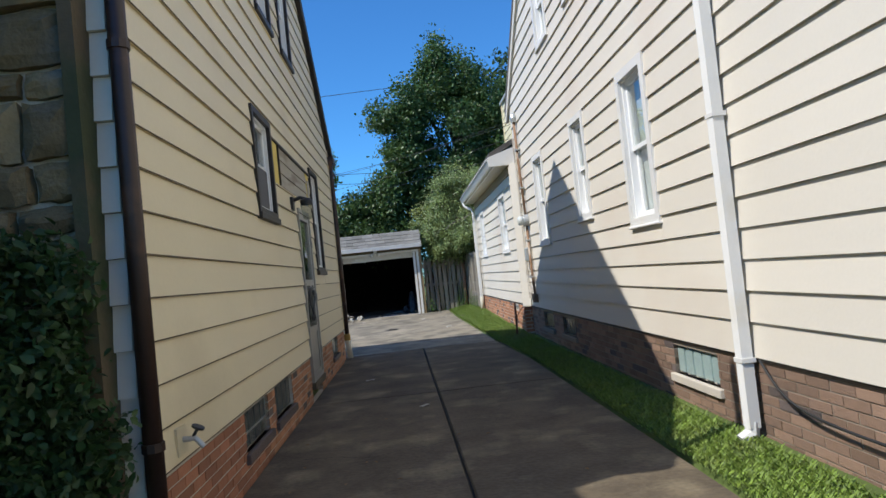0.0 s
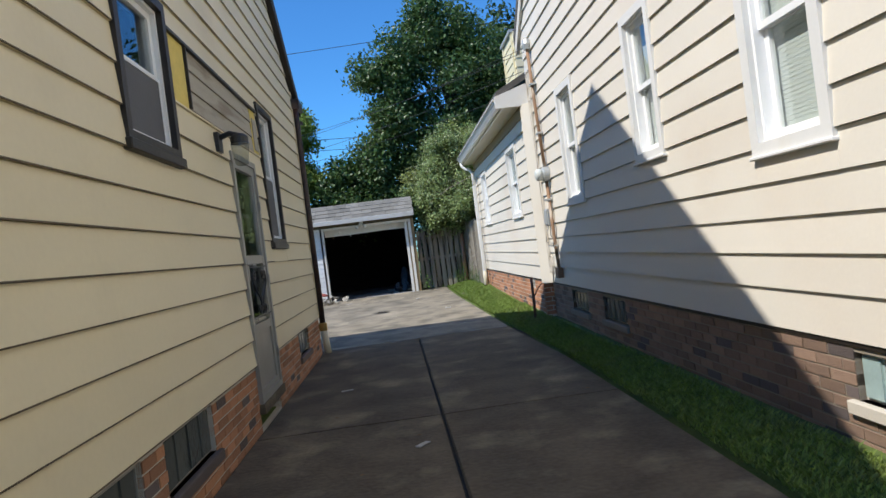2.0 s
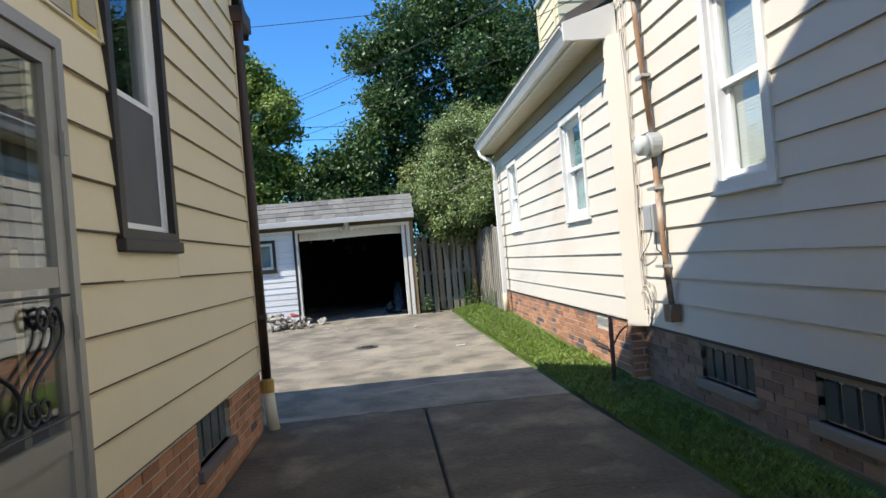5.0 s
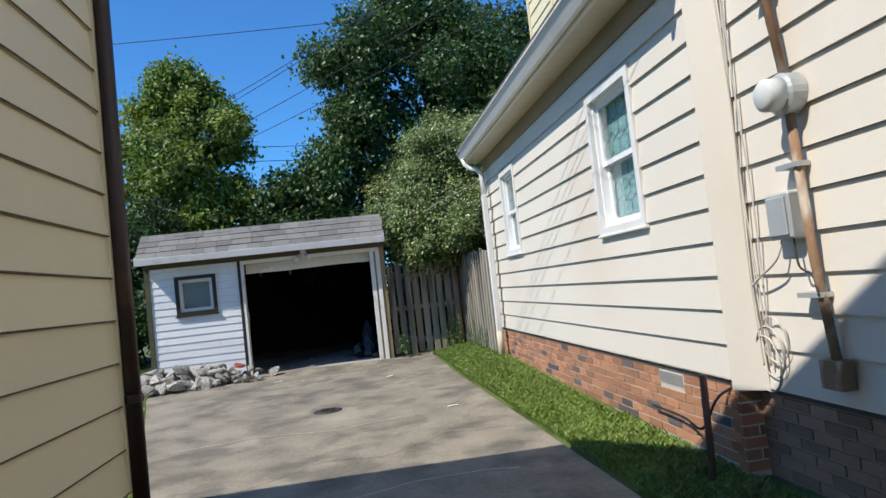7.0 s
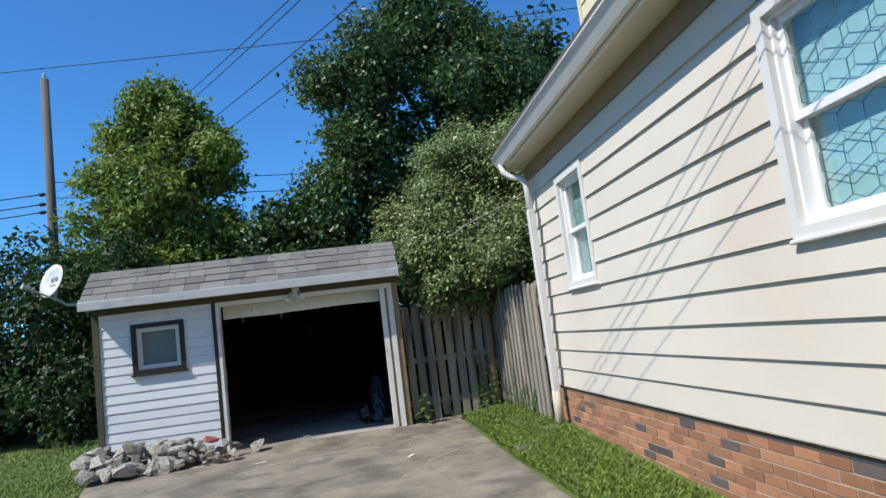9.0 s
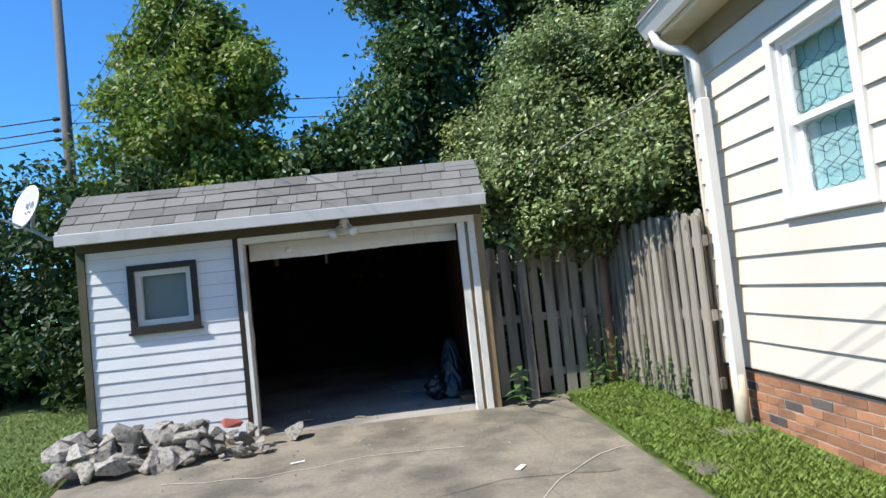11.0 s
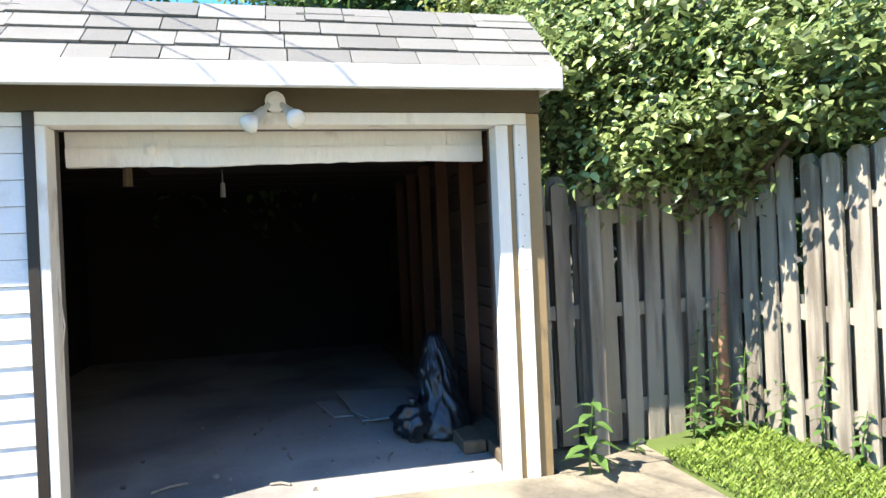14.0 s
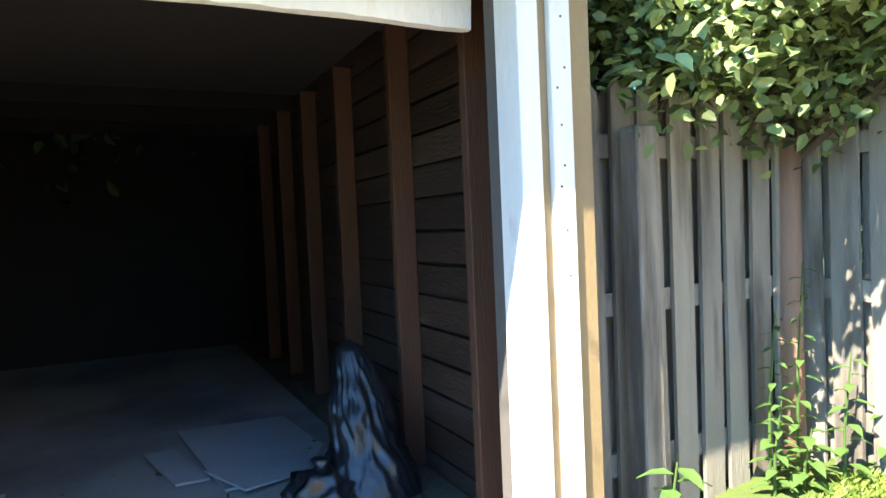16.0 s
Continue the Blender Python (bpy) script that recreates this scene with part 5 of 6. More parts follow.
def tree(name, base, lean, height, radius, lumps, count, size, material, label, clump=0.2, per=14):
    """Tapered trunk, limbs into each lump, and a crown of single leaves."""
    t = thing(name, base, label, "tree")
    b = Vector(base)
    top = b + Vector(lean) + Vector((0, 0, height))
    bm = bmesh.new()
    mids = [b.lerp(top, k / 6) + Vector((0.1 * math.sin(k * 1.7), 0.1 * math.cos(k * 2.1), 0)) * (k > 0) for k in range(7)]
    tube(bm, mids, [radius * (1 - 0.13 * k) for k in range(7)], 10)
    part("trunk", bm, M_BARK, t, smooth=True)
    for k, (x, y, z, rx, ry, rz) in enumerate(lumps):
        a = b.lerp(top, min(0.25 + 0.6 * (z - b.z) / max(height, 1) * 0.7, 0.95))
        e = Vector((x, y, z))
        bm = bmesh.new()
        tube(bm, [a, a.lerp(e, 0.4) + Vector((0, 0, 0.2)), e, e + Vector((rx * 0.4, 0, rz * 0.5))], [radius * 0.42, radius * 0.3, radius * 0.18, radius * 0.05], 6)
        part("limb", bm, M_BARK, t, smooth=True)
    pts, out = lump_cloud(lumps, count, clump, per)
    put("crown", leaf_mesh("crown", pts, size, material, 0.6, 0.4, out), t, "dense leafy crown")
    return t


tree("broadleaf_tree", (2.6, 28.0, 0.2), (0.2, 0, 0), 8.0, 0.26,
     [(-0.15, 27.2, 8.05, 0.85, 0.9, 0.5), (0.7, 27.3, 7.3, 0.9, 1.2, 0.9), (1.2, 27.4, 8.7, 0.95, 1.2, 0.9), (2.1, 28, 9.5, 1.0, 1.3, 0.9), (3.3, 28, 9.8, 0.9, 1.2, 0.9), (4.3, 28.3, 8.4, 1.1, 1.4, 1.0), (4.7, 28, 7.6, 1.4, 1.5, 1.5), (2.6, 27.5, 6.8, 1.8, 1.6, 1.6),
      (1.0, 27.2, 5.4, 1.3, 1.3, 1.2), (0.1, 27.1, 6.3, 0.75, 0.9, 0.6), (-0.2, 27.0, 5.1, 0.8, 0.9, 0.8), (-0.5, 27.0, 3.9, 0.9, 0.9, 0.9), (2.6, 27, 4.6, 1.8, 1.4, 1.4), (4.4, 27.3, 5.2, 1.6, 1.5, 1.6), (1.0, 27, 3.4, 1.4, 1.2, 1.2), (3.0, 26.8, 2.8, 1.8, 1.2, 1.4), (5.4, 27, 3.4, 1.6, 1.3, 1.8), (2.3, 28.2, 10.6, 0.7, 0.9, 0.9)],
     100000, 0.12, M_LEAFDARK, "large dark green broadleaf tree behind the garage", 0.22, 16)
tree("maple_tree", (-4.7, 27.6, 0.2), (0.1, 0, 0), 6.5, 0.16,
     [(-4.36, 27.5, 7.2, 0.66, 0.8, 0.72), (-5.16, 27.4, 6.3, 0.836, 0.9, 0.81), (-3.66, 27.3, 6.2, 0.88, 0.9, 0.855), (-5.46, 27.2, 5, 0.924, 1, 0.855), (-4.06, 27, 4.9, 1.056, 1, 0.9), (-3.21, 27.2, 4.4, 0.528, 0.8, 0.63), (-4.96, 27, 3.7, 1.144, 1, 0.9), (-3.41, 27, 3.5, 1.144, 1, 0.855), (-4.76, 27.6, 8, 0.264, 0.4, 0.315), (-3.66, 27.5, 7.3, 0.308, 0.4, 0.45), (-5.11, 27.4, 7.55, 0.16, 0.2, 0.5), (-4.11, 27.4, 7.9, 0.14, 0.2, 0.5), (-5.66, 27.4, 6.9, 0.2, 0.2, 0.5), (-3.11, 27.4, 6.6, 0.18, 0.2, 0.5), (-5.0, 27.4, 7.9, 0.13, 0.15, 0.45), (-4.6, 27.4, 8.0, 0.12, 0.15, 0.42), (-3.8, 27.4, 7.4, 0.15, 0.15, 0.5), (-6.1, 27.4, 6.1, 0.35, 0.2, 0.22), (-2.95, 27.4, 5.6, 0.35, 0.2, 0.25)],
     56000, 0.112, M_LEAFLIGHT, "sunlit light green maple tree", 0.17, 14)
tree("small_tree", (-1.3, 26.8, 0.2), (0.1, 0, 0), 3.6, 0.1,
     [(-1.5, 26.8, 4.4, 0.75, 0.7, 0.6), (-2.2, 26.8, 3.6, 0.6, 0.6, 0.6), (-0.6, 26.9, 4.0, 0.7, 0.7, 0.7), (-1.6, 26.8, 3.3, 0.6, 0.8, 0.6), (-0.4, 26.8, 3.1, 0.9, 0.8, 0.8), (-1.3, 26.6, 2.6, 1.2, 0.7, 0.8)],
     15000, 0.13, M_LEAFDARK, "small dark green tree behind the roof", 0.16, 14)
tree("broadleaf_tree", (8.2, 36.0, 0.2), (0, 0, 0), 11.0, 0.3,
     [(7.6, 36, 12.0, 1.2, 1.3, 1.3), (8.4, 36, 10.5, 1.6, 1.5, 1.5), (6.9, 36, 9.6, 1.4, 1.4, 1.5), (8.6, 36, 8.2, 1.9, 1.6, 1.7), (6.8, 36, 7.2, 1.5, 1.5, 1.5), (8, 36, 5.5, 2.2, 1.6, 1.8), (8, 36, 3, 2.6, 1.6, 1.8)],
     16000, 0.24, M_LEAFHEDGE, "tall dark tree far behind the fence", 0.3, 14)


def hedge(name, lumps, count, size, material, label, clump=0.15, per=14, stems=(), sunward=0.0):
    h = thing(name, (lumps[0][0], lumps[0][1], rise(lumps[0][1])), label, "shrub")
    pts, out = lump_cloud(lumps, count, clump, per, 0.4)
    keep = ~((pts[:, 0] < 0.66) & (pts[:, 0] > -3.8) & (pts[:, 1] > 20.2) & (pts[:, 1] < 27) & (pts[:, 2] < 2.75))
    pts, out = pts[keep], out[keep] - np.array(SUN_DIR) * sunward
    put("foliage", leaf_mesh("foliage", pts, size, material, 0.5, 0.4, out), h)
    for x, y, z, rx, ry, rz in lumps:
        g, yy = rise(y) - 0.05, max(y, 20.95) if 18 < y < 21 else y
        pipe("stem", [(x + 0.1, yy, g), (x - 0.05, yy + 0.05, (g + z) / 2), (x, y, z + rz * 0.5)], [0.035, 0.024, 0.008], M_BARK, h, sides=6)
    for s in stems:
        pipe("branch", s, [0.022] + [0.012] * (len(s) - 1), M_TWIG, h, sides=5)
    return h


hedge("hedge", [(-5.4, 24.6, 1.4, 1.1, 1.2, 1.3), (-6.6, 25.4, 2.2, 1.3, 1.2, 1.5), (-8.0, 25.6, 1.6, 1.4, 1.3, 1.7), (-9.6, 25.8, 2.0, 1.5, 1.3, 2.0), (-6.0, 26.2, 3.4, 1.1, 1.1, 1.0), (-7.9, 27.0, 3.6, 1.2, 1.2, 1.2), (-11.5, 26.2, 2.0, 1.7, 1.4, 2.0), (-9.6, 27.2, 3.6, 1.0, 1.0, 1.0), (-13.5, 26, 2.0, 1.8, 1.4, 2.2), (-5.0, 25.2, 2.8, 0.9, 0.9, 1.0), (-7.0, 27.0, 1.3, 1.5, 1.0, 1.5), (-8.8, 27.4, 1.4, 1.5, 1.0, 1.6), (-10.8, 27.6, 1.5, 1.5, 1.0, 1.7), (-5.8, 26.8, 1.4, 1.2, 1.0, 1.5)],
      52000, 0.12, M_LEAFHEDGE, "dark dense hedge of mixed shrubs beyond the lawn", 0.16)
hedge("vine_shrub", [(1.35, 21.5, 2.75, 0.62, 0.7, 0.6), (2.0, 21.2, 3.2, 0.75, 0.75, 0.6), (1.6, 21.0, 2.25, 0.62, 0.42, 0.42), (2.35, 20.75, 2.4, 0.55, 0.5, 0.5), (2.75, 20.9, 3.0, 0.7, 0.7, 0.7), (2.3, 21.6, 3.7, 0.65, 0.7, 0.45), (2.65, 20.1, 2.5, 0.5, 0.65, 0.55), (3.1, 20.3, 3.2, 0.6, 0.8, 0.7), (1.1, 22.2, 3.0, 0.5, 0.6, 0.7), (2.9, 21.8, 3.9, 0.7, 0.7, 0.4), (2.35, 20.35, 1.9, 0.3, 0.3, 0.32), (1.75, 20.68, 1.95, 0.36, 0.16, 0.22), (1.5, 20.2, 2.65, 0.42, 0.3, 0.45), (2.15, 20.1, 2.7, 0.28, 0.28, 0.4), (1.12, 20.55, 2.4, 0.36, 0.25, 0.4), (1.75, 20.3, 2.15, 0.3, 0.2, 0.26), (1.2, 20.9, 3.3, 0.4, 0.4, 0.5), (2.2, 21.5, 4.3, 0.7, 0.7, 0.5), (1.5, 21.6, 3.9, 0.5, 0.6, 0.5), (2.9, 20.6, 4.0, 0.6, 0.7, 0.5), (1.12, 20.32, 2.02, 0.26, 0.15, 0.26), (1.6, 20.3, 1.95, 0.28, 0.16, 0.24), (0.88, 20.7, 2.6, 0.24, 0.28, 0.34), (1.3, 20.75, 3.2, 0.3, 0.3, 0.36)],
      112000, 0.056, M_LEAFSHRUB, "tangled vine and shrub hanging over the fence", 0.11, 14,
      [[(2.6, 21.2, 1.0), (2.5, 20.9, 2.6), (2.1, 20.6, 3.4)], [(2.9, 21, 1), (2.8, 20.5, 3.0), (2.5, 20.0, 3.8)], [(2.5, 20.6, 2.2), (2.1, 20.3, 2.9), (1.7, 20.2, 3.1)], [(2.9, 20.3, 3.5), (2.2, 19.9, 3.1), (1.55, 19.85, 2.85), (1.3, 19.9, 2.7)], [(2.6, 20.2, 3.2), (2.3, 19.6, 3.1)], [(1.9, 20.9, 3.2), (1.35, 20.3, 2.9), (1.05, 20.2, 2.55)]], 1.5)
hedge("climbing_vine", [(1.45, 20.15, 2.25, 0.32, 0.26, 0.26), (1.72, 19.95, 2.2, 0.28, 0.26, 0.24), (1.85, 19.6, 2.3, 0.24, 0.28, 0.24), (1.9, 19.2, 2.42, 0.22, 0.28, 0.26), (1.6, 20.0, 2.55, 0.22, 0.2, 0.18)],
      8000, 0.055, M_LEAFSHRUB, "pale vine leaves trailing over the fence top", 0.08, 14,
      [[(2.3, 20.3, 2.2), (1.9, 19.8, 2.5), (1.88, 19.3, 2.5)]], 1.5)
hedge("shrub", [(2.9, 23.4, 1.6, 1.3, 1.0, 1.5), (4.6, 22.6, 1.8, 1.2, 1.2, 1.6), (4.4, 20.6, 2.2, 0.8, 1.4, 1.6), (1.4, 24.4, 1.3, 1.0, 0.9, 1.2)], 14000, 0.12, M_LEAFDARK, "green shrubs in the yard behind the fence", 0.15)
hedge("bush", [(-1.60, 2.68, 1.35, 0.28, 0.22, 0.36), (-1.58, 2.68, 0.7, 0.28, 0.22, 0.7), (-2.0, 2.62, 1.5, 0.4, 0.25, 0.35), (-2.0, 2.6, 0.8, 0.45, 0.28, 0.8), (-1.45, 2.74, 1.0, 0.13, 0.14, 0.5), (-2.6, 2.5, 1.0, 0.5, 0.35, 0.9)], 34000, 0.045, M_LEAFHEDGE, "dark yew bush in front of the stone wall", 0.05, 14)


def weed(name, x, y, z, h, n, label, size=0.13):
    w = thing(name, (x, y, z), label, "plant")
    bm = bmesh.new()
    top = Vector((x + 0.03, y - 0.02, z + h))
    tube(bm, [(x, y, z - 0.03), (x + 0.01, y, z + h * 0.5), top], [0.007, 0.006, 0.003], 6)
    part("stem", bm, M_WEED, w)
    for k in range(n):
        t = 0.15 + 0.85 * k / n
        a = k * 2.4
        c = Vector((x, y, z)).lerp(top, t)
        s = size * (1.15 - 0.5 * t)
        d = Vector((math.cos(a), math.sin(a), 0.35))
        side = Vector((-math.sin(a), math.cos(a), 0))
        bm = bmesh.new()
        rows = [[bm.verts.new(c + d * s * q + side * s * wd * e + Vector((0, 0, -0.5 * s * q * q + (0.05 * s if e else 0)))) for e in (-1, 0, 1)] for q, wd in ((0.08, 0.03), (0.4, 0.26), (0.75, 0.22), (1.15, 0.02))]
        for p, q in zip(rows, rows[1:]):
            for i in range(2):
                bm.faces.new((p[i], p[i + 1], q[i + 1], q[i]))
        part("leaf", bm, M_WEED, w, smooth=True)
    return w


weed("weed", 0.70, 20.18, 0.215, 0.42, 16, "bright green broadleaf weed by the jamb", 0.15)
weed("weed", 1.95, 20.25, 0.24, 0.5, 16, "broadleaf weed at the fence foot", 0.1)
weed("weed", 1.62, 20.38, 0.22, 0.3, 14, "low broadleaf weed by the fence", 0.12)
for wx, wy, wh, wn in ((1.58, 20.5, 0.75, 22), (1.7, 20.46, 0.95, 24), (1.88, 20.12, 0.42, 18), (1.9, 19.85, 0.62, 20), (1.92, 19.62, 0.36, 16), (1.94, 19.4, 0.45, 18), (1.97, 19.1, 0.4, 16), (1.5, 20.42, 0.42, 18)):
    weed("weed", wx, wy, 0.22, wh, wn, "leafy green weed against the fence boards", 0.075)
weed("weed", 1.75, 20.3, 0.22, 0.6, 16, "tall thin weed by the fence", 0.09)
weed("weed", 2.0, 19.7, 0.26, 0.3, 12, "leafy weed against the pickets", 0.09)
weed("weed", 1.1, 20.42, 0.215, 0.1, 6, "tiny weed in the joint", 0.06)
weed("weed", 1.98, 19.2, 0.26, 0.28, 12, "leafy weed growing through pickets", 0.09)


def blades(name, spans, count, length, label):
    """Single grass blades, bent, over parts of the lawn."""
    pts = []
    for (x0, x1, y0, y1), share in spans:
        n = int(count * share)
        y = rng.uniform(y0, y1, n)
        lo = np.array([max(x0, edge_right(v) - 0.03) if x0 > 0 else x0 for v in y])
        hi = np.array([x1 if x0 > 0 else min(x1, edge_left(v) + 0.03) for v in y])
        x = lo + (hi - lo) * rng.random(n)
        pts.append(np.stack([x, y, [lawn_height(a, b) for a, b in zip(x, y)]], axis=1))
    p = np.concatenate(pts)
    n = len(p)
    a = rng.uniform(0, 2 * np.pi, n)
    d = np.stack([np.cos(a), np.sin(a), np.zeros(n)], axis=1)
    s = np.stack([-np.sin(a), np.cos(a), np.zeros(n)], axis=1)
    h = length * rng.uniform(0.5, 1.3, (n, 1))
    w = 0.0032
    v = np.stack([p - s * w, p + s * w, p + d * h * 0.25 + np.array([0, 0, 1]) * h * 0.6 + s * w * 0.7, p + d * h * 0.75 + np.array([0, 0, 1]) * h * 0.95], axis=1).reshape(-1, 3)
    k = np.arange(n)[:, None] * 4
    f = np.concatenate([k + np.array([[0, 1, 2]]), k + np.array([[0, 2, 3]])], axis=0)
    return tagged(put(name, mesh_np(name, v, f, M_BLADE)), label, "grass", kind="stuff")


blades("grass", [((1.2, 2.24, 2.0, 9.0), 0.25), ((1.2, 2.2, 9.0, 14.0), 0.25), ((1.2, 2.1, 14.0, 20.3), 0.5)], 76000, 0.042, "short green grass along the drive")
blades("grass", [((-6.5, -1.3, 12.4, 20.0), 0.75), ((-9, -3.6, 20, 24), 0.25)], 70000, 0.04, "mown green lawn beside the garage")


# ---- fence ----
def picket(parent, x, y, z0, z1, w, along_x, side, ear=0.03):
    """A dog-eared board, on one side of the rails."""
    t = 0.018
    bm = bmesh.new()
    prof = [(-w / 2, z0), (w / 2, z0), (w / 2, z1 - ear), (w / 2 - ear, z1), (-w / 2 + ear, z1), (-w / 2, z1 - ear)]
    tilt = random.uniform(-0.012, 0.012)
    rows = []
    for o in (0.0, t):
        q = side + (o if side >= 0 else -o)
        rows.append([bm.verts.new((x + a + tilt * (z - z0), y + q, z) if along_x else (x + q, y + a + tilt * (z - z0), z)) for a, z in prof])
    bm.faces.new(rows[0])
    bm.faces.new(rows[1][::-1])
    for k in range(6):
        bm.faces.new((rows[0][k], rows[0][(k + 1) % 6], rows[1][(k + 1) % 6], rows[1][k]))
    return part("picket", bm, M_FENCE, parent)


fb = thing("fence", (1.2, 20.6, 0.2), "weathered grey shadowbox board fence", "fence", "board fence")
for z in (0.42, 1.02, 1.6):
    bar("rail", WORLD, (0.53, 1.98, 20.585, 20.625, z, z + 0.085), M_FENCE, fb)
for k in range(10):
    picket(fb, 0.62 + 0.145 * k, 20.583, 0.24 + random.uniform(-0.03, 0.02), 1.88 + random.uniform(-0.03, 0.03), 0.105, True, -0.002)
for k in range(8):
    picket(fb, 0.775 + 0.145 * k, 20.627, 0.24, 1.88 + random.uniform(-0.04, 0.04), 0.12, True, 0.002)
bar("post", WORLD, (0.862, 0.955, 20.43, 20.52, 0.15, 1.70), M_FENCE, fb, "short grey post", bevel=0.006)
bm = bmesh.new()
tube(bm, [(1.79, 20.54, 0.1), (1.80, 20.55, 0.9), (1.82, 20.56, 1.68)], 0.05, 12)
part("post", bm, M_POST, fb, "reddish round wood post", smooth=True)
fsd = thing("fence", (2.06, 19.5, 0.2), "weathered grey picket fence run toward the annex", "fence", "board fence")
for z in (0.46, 1.0, 1.6):
    bm = bmesh.new()
    prism(bm, [Vector((x + d, y, zz)) for y, x in ((18.62, 2.09), (20.56, 1.925)) for d in (-0.02, 0.02) for zz in (z, z + 0.085)])
    part("rail", bm, M_FENCE, fsd)
for k in range(1, 14):
    y = 18.55 + 0.152 * k
    x = 2.10 - (y - 18.5) * 0.085
    picket(fsd, x, y, 0.26 + random.uniform(-0.03, 0.03), 1.9 + random.uniform(-0.04, 0.04), 0.118, False, -0.022)
    if k < 13:
        picket(fsd, x, y + 0.076, 0.26, 1.9 + random.uniform(-0.04, 0.04), 0.118, False, 0.022)
bar("post", WORLD, (2.125, 2.215, 18.73, 18.82, 0.15, 1.85), M_FENCE, fsd, bevel=0.006)
fg = thing("fence", (4.5, 24.4, 0.2), "far grey board fence behind shrubs", "fence")
for k in range(40):
    picket(fg, 0.8 + 0.15 * k, 25.4, 0.2, 1.9, 0.14, True, 0.0)

# ---- rubble pile ----
shapes = []
for k in range(7):
    bm = bmesh.new()
    r2 = random.Random(40 + k)
    for _ in range(14):
        v = Vector((r2.gauss(0, 1), r2.gauss(0, 1), r2.gauss(0, 0.8))).normalized()
        bm.verts.new(Vector((v.x * r2.uniform(0.7, 1.1), v.y * r2.uniform(0.55, 0.9), v.z * r2.uniform(0.4, 0.75))))
    bmesh.ops.convex_hull(bm, input=bm.verts[:])
    bmesh.ops.bevel(bm, geom=bm.edges[:], offset=0.014, segments=1, affect="EDGES")
    bmesh.ops.recalc_face_normals(bm, faces=bm.faces)
    me = bpy.data.meshes.new("rubble_chunk")
    bm.to_mesh(me)
    bm.free()
    me.materials.append(M_RUBBLE)
    shapes.append(me)
r3 = random.Random(11)


def chunk(x, y, z, s, label="jagged lump of broken pale concrete"):
    ob = put("rubble_chunk", shapes[r3.randrange(7)])
    ob.matrix_world = pose(x, y, z, r3.uniform(-40, 40), r3.uniform(-40, 40), r3.uniform(0, 360)) @ Matrix.Diagonal((s, s, s, 1))
    return tagged(ob, label, "rubble", "rubble pile")


for k in range(105):
    t = r3.random()
    x = -3.45 + 1.75 * t
    half = 0.46 * (1 - 0.45 * t)
    o = r3.uniform(-1, 1)
    y = 19.62 + 0.1 * t + half * o
    hgt = 0.36 * (1 - abs(o)) * (1.0 - 0.45 * t)
    s = r3.uniform(0.045, 0.17) * (1.1 if t < 0.6 else 0.8)
    chunk(x, y, rise(y) + 0.02 + s * 0.4 + hgt * r3.random() ** 0.6, s)
for x, y, s in ((-1.52, 19.92, 0.15), (-2.9, 19.35, 0.2), (-3.15, 19.3, 0.16), (-2.65, 19.6, 0.19), (-2.2, 19.75, 0.15), (-1.95, 19.8, 0.14)):
    chunk(x, y, rise(y) + s * 0.5, s, "large lump of broken pale concrete")
rb = put("rubble_brick", shapes[2].copy())
rb.data.materials.clear()
rb.data.materials.append(M_REDRAG)
rb.matrix_world = pose(-2.05, 19.72, 0.47, 20, 10, 30) @ Matrix.Diagonal((0.12, 0.1, 0.08, 1))
tagged(rb, "broken faded red brick on rubble", "brick", "rubble pile")
for k in range(60):
    x, y = r3.uniform(-2.6, 0.5), r3.uniform(18.4, 20.15)
    chunk(x, y, rise(y) + 0.009, r3.uniform(0.006, 0.02), "small crumb of concrete on the drive")

# ---- inside the garage ----
bag = bmesh.new()
bmesh.ops.create_icosphere(bag, subdivisions=5, radius=1.0)
for v in bag.verts:
    p = v.co.copy()
    h = (p.z + 1) / 2
    ang = math.atan2(p.y, p.x)
    w = float(np.interp(h, (0, 0.04, 0.14, 0.34, 0.40, 0.62, 0.86, 0.95, 1), (0.14, 0.20, 0.215, 0.185, 0.165, 0.145, 0.085, 0.055, 0.0)))
    crease = 0.042 * abs(noise.noise(Vector((3 * math.cos(ang), 3 * math.sin(ang), 5 * h + 1.5 * ang)))) + 0.028 * abs(noise.noise(Vector((8 * math.cos(ang) + 3, 8 * math.sin(ang), 9 * h - 2 * ang))))
    r = w * (1 + 0.16 * noise.noise(Vector((1.3 * p.x, 1.3 * p.y, 3 * h + 2)))) - crease * min(1, 3 * (1 - h))
    v.co = Vector((0.135 - 0.03 * h + r * math.cos(ang), 21.22 + 0.17 * h + r * math.sin(ang), 0.215 + 0.70 * h))
tb = thing("trash_bag", (0.13, 21.3, 0.215), "shiny black plastic rubbish bag standing by the wall", "trash bag")
part("sack", bag, M_BAG, tb, smooth=True)
bag2 = bmesh.new()
bmesh.ops.create_icosphere(bag2, subdivisions=4, radius=1.0)
for v in bag2.verts:
    p = v.co.copy()
    q = Vector((p.x * 0.13, p.y * 0.15, (p.z + 1) * 0.12))
    q += p * 0.05 * noise.noise(p * 3.0)
    v.co = q + Vector((-0.09, 21.2, 0.215))
tb = thing("trash_bag", (-0.09, 21.2, 0.215), "small black plastic rubbish bag on the floor", "trash bag")
part("sack", bag2, M_BAG, tb, smooth=True)
bm = bmesh.new()
lathe(bm, (-0.09, 21.2, 0.44), (0, 0, 1), [(0, 0.04), (0.02, 0.02), (0.05, 0.04), (0.055, 0.01)], 12)
part("tied_neck", bm, M_BAG, tb, "gathered plastic neck", smooth=True)
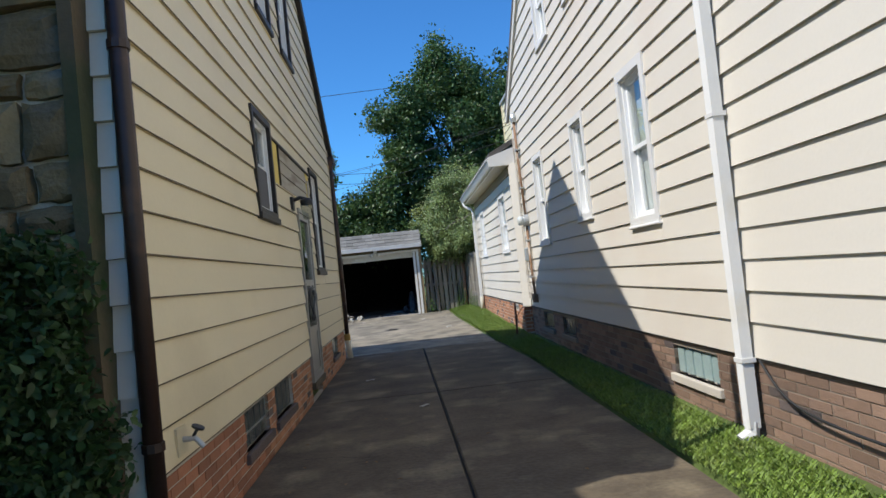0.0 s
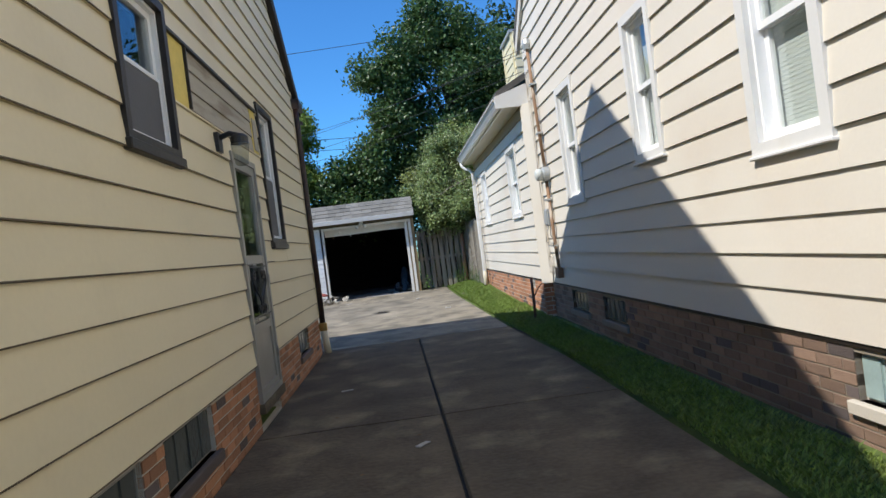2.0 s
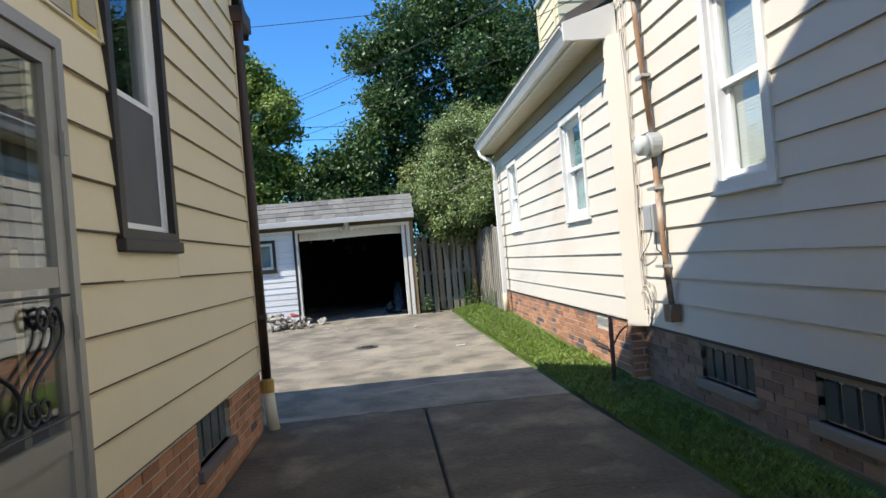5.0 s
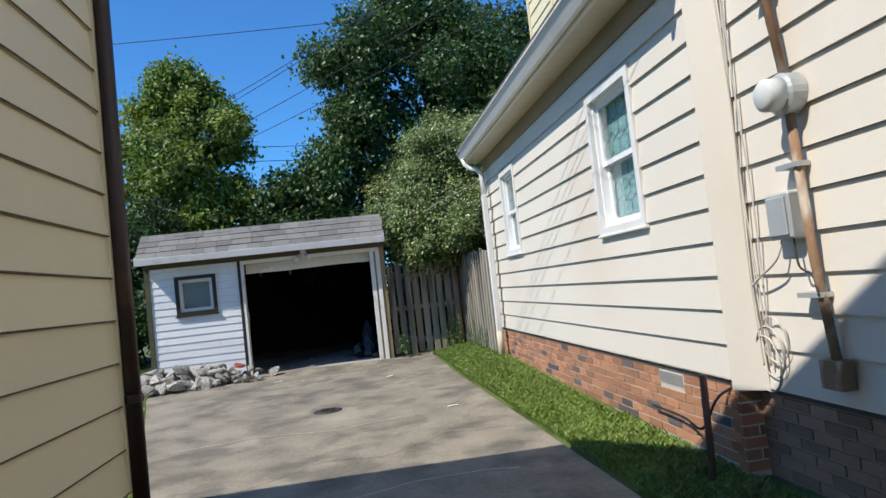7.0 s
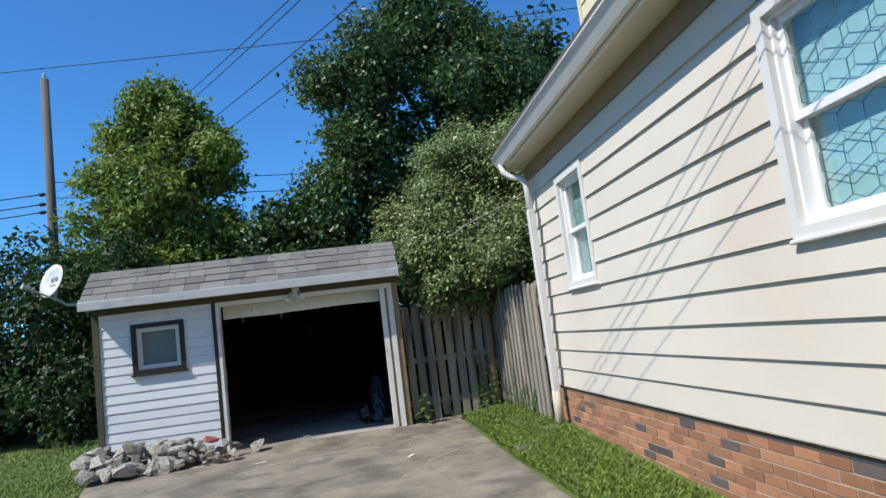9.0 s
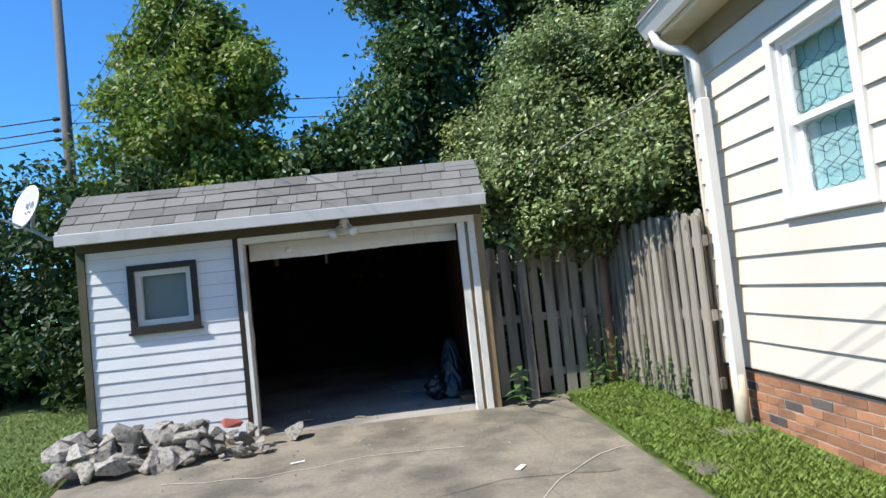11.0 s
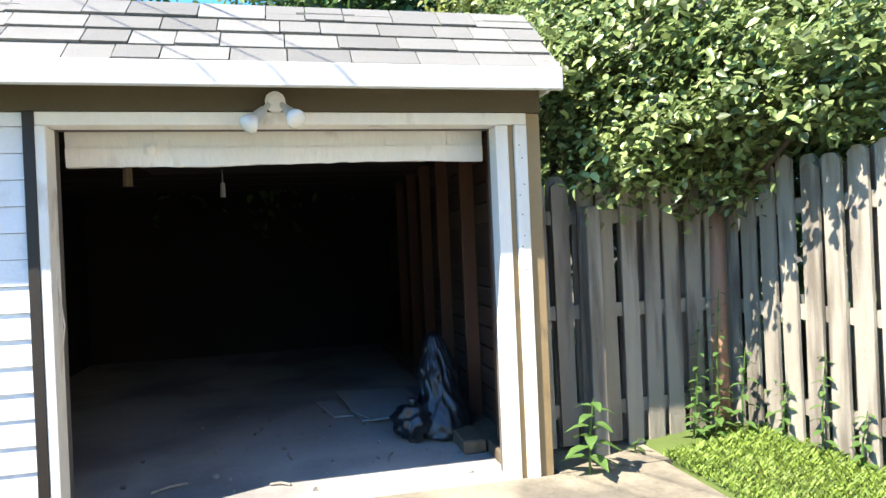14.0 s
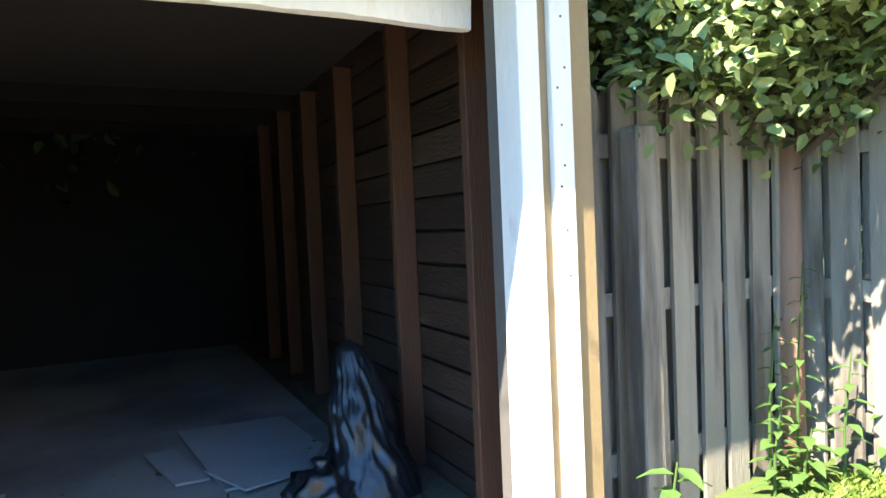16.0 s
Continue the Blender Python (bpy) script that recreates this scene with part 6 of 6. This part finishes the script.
for k, (x, y, w, l, a, z) in enumerate(((-0.14, 22.28, 0.62, 0.95, 8, 0.224), (-0.2, 21.88, 0.40, 0.34, 24, 0.245), (-0.56, 22.2, 0.16, 0.5, 14, 0.232))):
    bm = bmesh.new()
    box(bm, WORLD, -w / 2, w / 2, -l / 2, l / 2, 0, 0.012)
    ob = part("cardboard_sheet", bm, M_CARD)
    ob.matrix_world = pose(x, y, z, 2, 3 + k, a)
    tagged(ob, "flat grey cardboard sheet on the garage floor", "cardboard", "floor litter")
for k in range(70):
    x, y = r3.uniform(-1.9, 0.3), r3.uniform(20.4, 22.3)
    ob = chunk(x, y, 0.222, r3.uniform(0.006, 0.026), "crumb of debris on the garage floor")
for x, y, a, l in ((-1.55, 20.75, 30, 0.2), (-0.9, 21.1, 100, 0.14), (-0.3, 20.85, 75, 0.18), (-0.95, 20.6, -20, 0.12)):
    bm = bmesh.new()
    tube(bm, [(-l / 2, 0, 0), (0, 0.01, 0.006), (l / 2, 0, 0)], 0.008, 5)
    ob = part("stick", bm, M_FENCE)
    ob.matrix_world = pose(x, y, 0.224, 0, 0, a)
    tagged(ob, "short splintered stick on the floor", "stick", "floor litter")
pb = tagged(bar("timber_offcut", WORLD, (0.14, 0.29, 20.75, 21.3, 0.217, 0.30), M_CONC, bevel=0.01), "pale timber offcut along the wall", "timber")
tagged(pipe("pull_cord", [(-1.94, 20.31, 1.95), (-1.935, 20.31, 1.5), (-1.90, 20.3, 1.2), (-1.93, 20.31, 0.95)], 0.004, M_CABLEW), "thin pale cord hanging by the jamb", "cord")
hk = thing("hanging_socket", (-1.36, 22.42, 2.24), "bare lamp socket hanging in the garage", "lamp")
bm = bmesh.new()
tube(bm, [(-1.36, 22.42, 2.28), (-1.36, 22.42, 2.1), (-1.36, 22.42, 2.09), (-1.36, 22.42, 1.98)], [0.004, 0.004, 0.018, 0.022], 8)
part("socket", bm, M_GREYMETAL, hk)
hk = thing("hanging_socket", (-1.75, 21.0, 2.24), "small bulb holder hanging in the garage", "lamp")
bm = bmesh.new()
tube(bm, [(-1.75, 21.0, 2.28), (-1.75, 21.0, 2.06), (-1.75, 21.0, 2.05), (-1.75, 21.0, 1.93)], [0.004, 0.004, 0.025, 0.03], 8)
part("socket", bm, M_TANDARK, hk)
# litter on the drive
for x, y, a in ((-1.35, 19.05, 20), (0.35, 18.2, 60), (0.9, 15.6, 10), (0.1, 6.9, 50), (-0.6, 9.1, 15)):
    bm = bmesh.new()
    prism(bm, [Vector((u, v, w)) for u in (-0.06, 0.06) for v in (-0.025, 0.02) for w in (0, 0.006)])
    ob = part("paper_scrap", bm, M_WHITE if y > 15 else M_RUBBLE)
    ob.matrix_world = pose(x, y, rise(y) + 0.012, 0, 0, a)
    tagged(ob, "small pale scrap lying on the drive", "litter", "drive litter")
for k in range(26):
    x, y = r3.uniform(-1.05, 1.6), r3.uniform(2.5, 12)
    bm = bmesh.new()
    v = [bm.verts.new(p) for p in ((-0.022, 0, 0), (0, 0.012, 0.006), (0.024, 0, 0.002), (0, -0.012, 0.007))]
    bm.faces.new(v)
    ob = part("fallen_leaf", bm, M_DEADLEAF)
    ob.matrix_world = pose(x, y, rise(y) + 0.011, 0, 0, r3.uniform(0, 360))
    tagged(ob, "dry brown leaf on the drive", "leaf", "drive litter")

# ---- pole and wires ----
pole = thing("utility_pole", (-7.3, 28, 0.2), "weathered grey wooden utility pole", "utility pole")
bm = bmesh.new()
tube(bm, [(-7.3, 28, 0.1), (-7.3, 28, 4), (-7.32, 28, 9.0)], [0.125, 0.112, 0.095], 12)
part("shaft", bm, M_POLE, pole, smooth=True)
for z in (6.0, 5.75, 5.55):
    bm = bmesh.new()
    lathe(bm, (-7.48, 27.95, z), (-1, 0, 0), [(-0.06, 0.03), (0, 0.05), (0.06, 0.05), (0.09, 0.03)], 10)
    part("insulator", bm, M_BLACKIRON, pole)
bm = bmesh.new()
lathe(bm, (-7.32, 28, 9.0), (0, 0, 1), [(0, 0.04), (0.12, 0.05), (0.16, 0.02)], 10)
part("pin_insulator", bm, M_GREYMETAL, pole)


def overhead(a, b, sag, r=0.012):
    a, b = Vector(a), Vector(b)
    return cable("overhead_wire", [a.lerp(b, t) - Vector((0, 0, 4 * sag * t * (1 - t))) for t in [k / 10 for k in range(11)]], r, M_CABLE, "thin black overhead wire")


overhead((-7.32, 28, 9.3), (14, 27.4, 10.3), 0.15)
overhead((-7.32, 28, 9.3), (-40, 29, 9.4), 0.3)
for k, z in enumerate((6.0, 5.75, 5.55)):
    overhead((-7.55, 27.95, z), (-40, 29 + k, z + 0.2), 0.4, 0.016)
for k, (z, tx, tz) in enumerate(((6.0, XR - 0.1, 3.95), (5.75, XR - 0.06, 4.05), (5.3, XR - 0.1, 3.75))):
    overhead((-7.3, 28, z), (tx, 11.7 + 0.15 * k, tz), 0.35, 0.0045)
overhead((-7.3, 28, 5.0), (1.8, 12.5, 3.45), 0.3, 0.004)
overhead((-7.3, 28, 6.3), (30, 30, 6.6), 0.6, 0.010)
overhead((-7.3, 28, 5.9), (30, 30, 6.0), 0.6, 0.010)

# ---- plain street side behind the start ----
bm = bmesh.new()
box(bm, WORLD, -26, -10, -34, -26, 0, 6)
prism(bm, [Vector((x, y, z)) for x in (-26.4, -9.6) for y, z in ((-25.6, 5.9), (-30, 9), (-25.6, 6.1), (-30, 9.2))])
tagged(part("far_house", bm, M_YELLOW), "plain pale house across the street", "house")

# ---- bricks last ----
brick_wall(base_right, f_right, -2.2, 12.2, 0.038, 8, RBW, (3.2, 9.0), 0.06, common=M_OLDBRICK, joined=M_OLDBRICKJ)
brick_wall(base_annex, f_annex, 12.2, 18.7, 0.15, 7, [(12.83, 13.21, 0.52, 0.62)], (12.2, 18.7), 0.12)
brick_wall(base_left, f_left, 3.1, 12.08, -0.02, 8, LB, (5.5, 12.2), 0.05)
brick_wall(base_annex, lambda u, n, z: Vector((u, 12.17 - n, z)), XA - 0.0, XR - 0.0, 0.12, 7, [], (0, 0), 0.05)
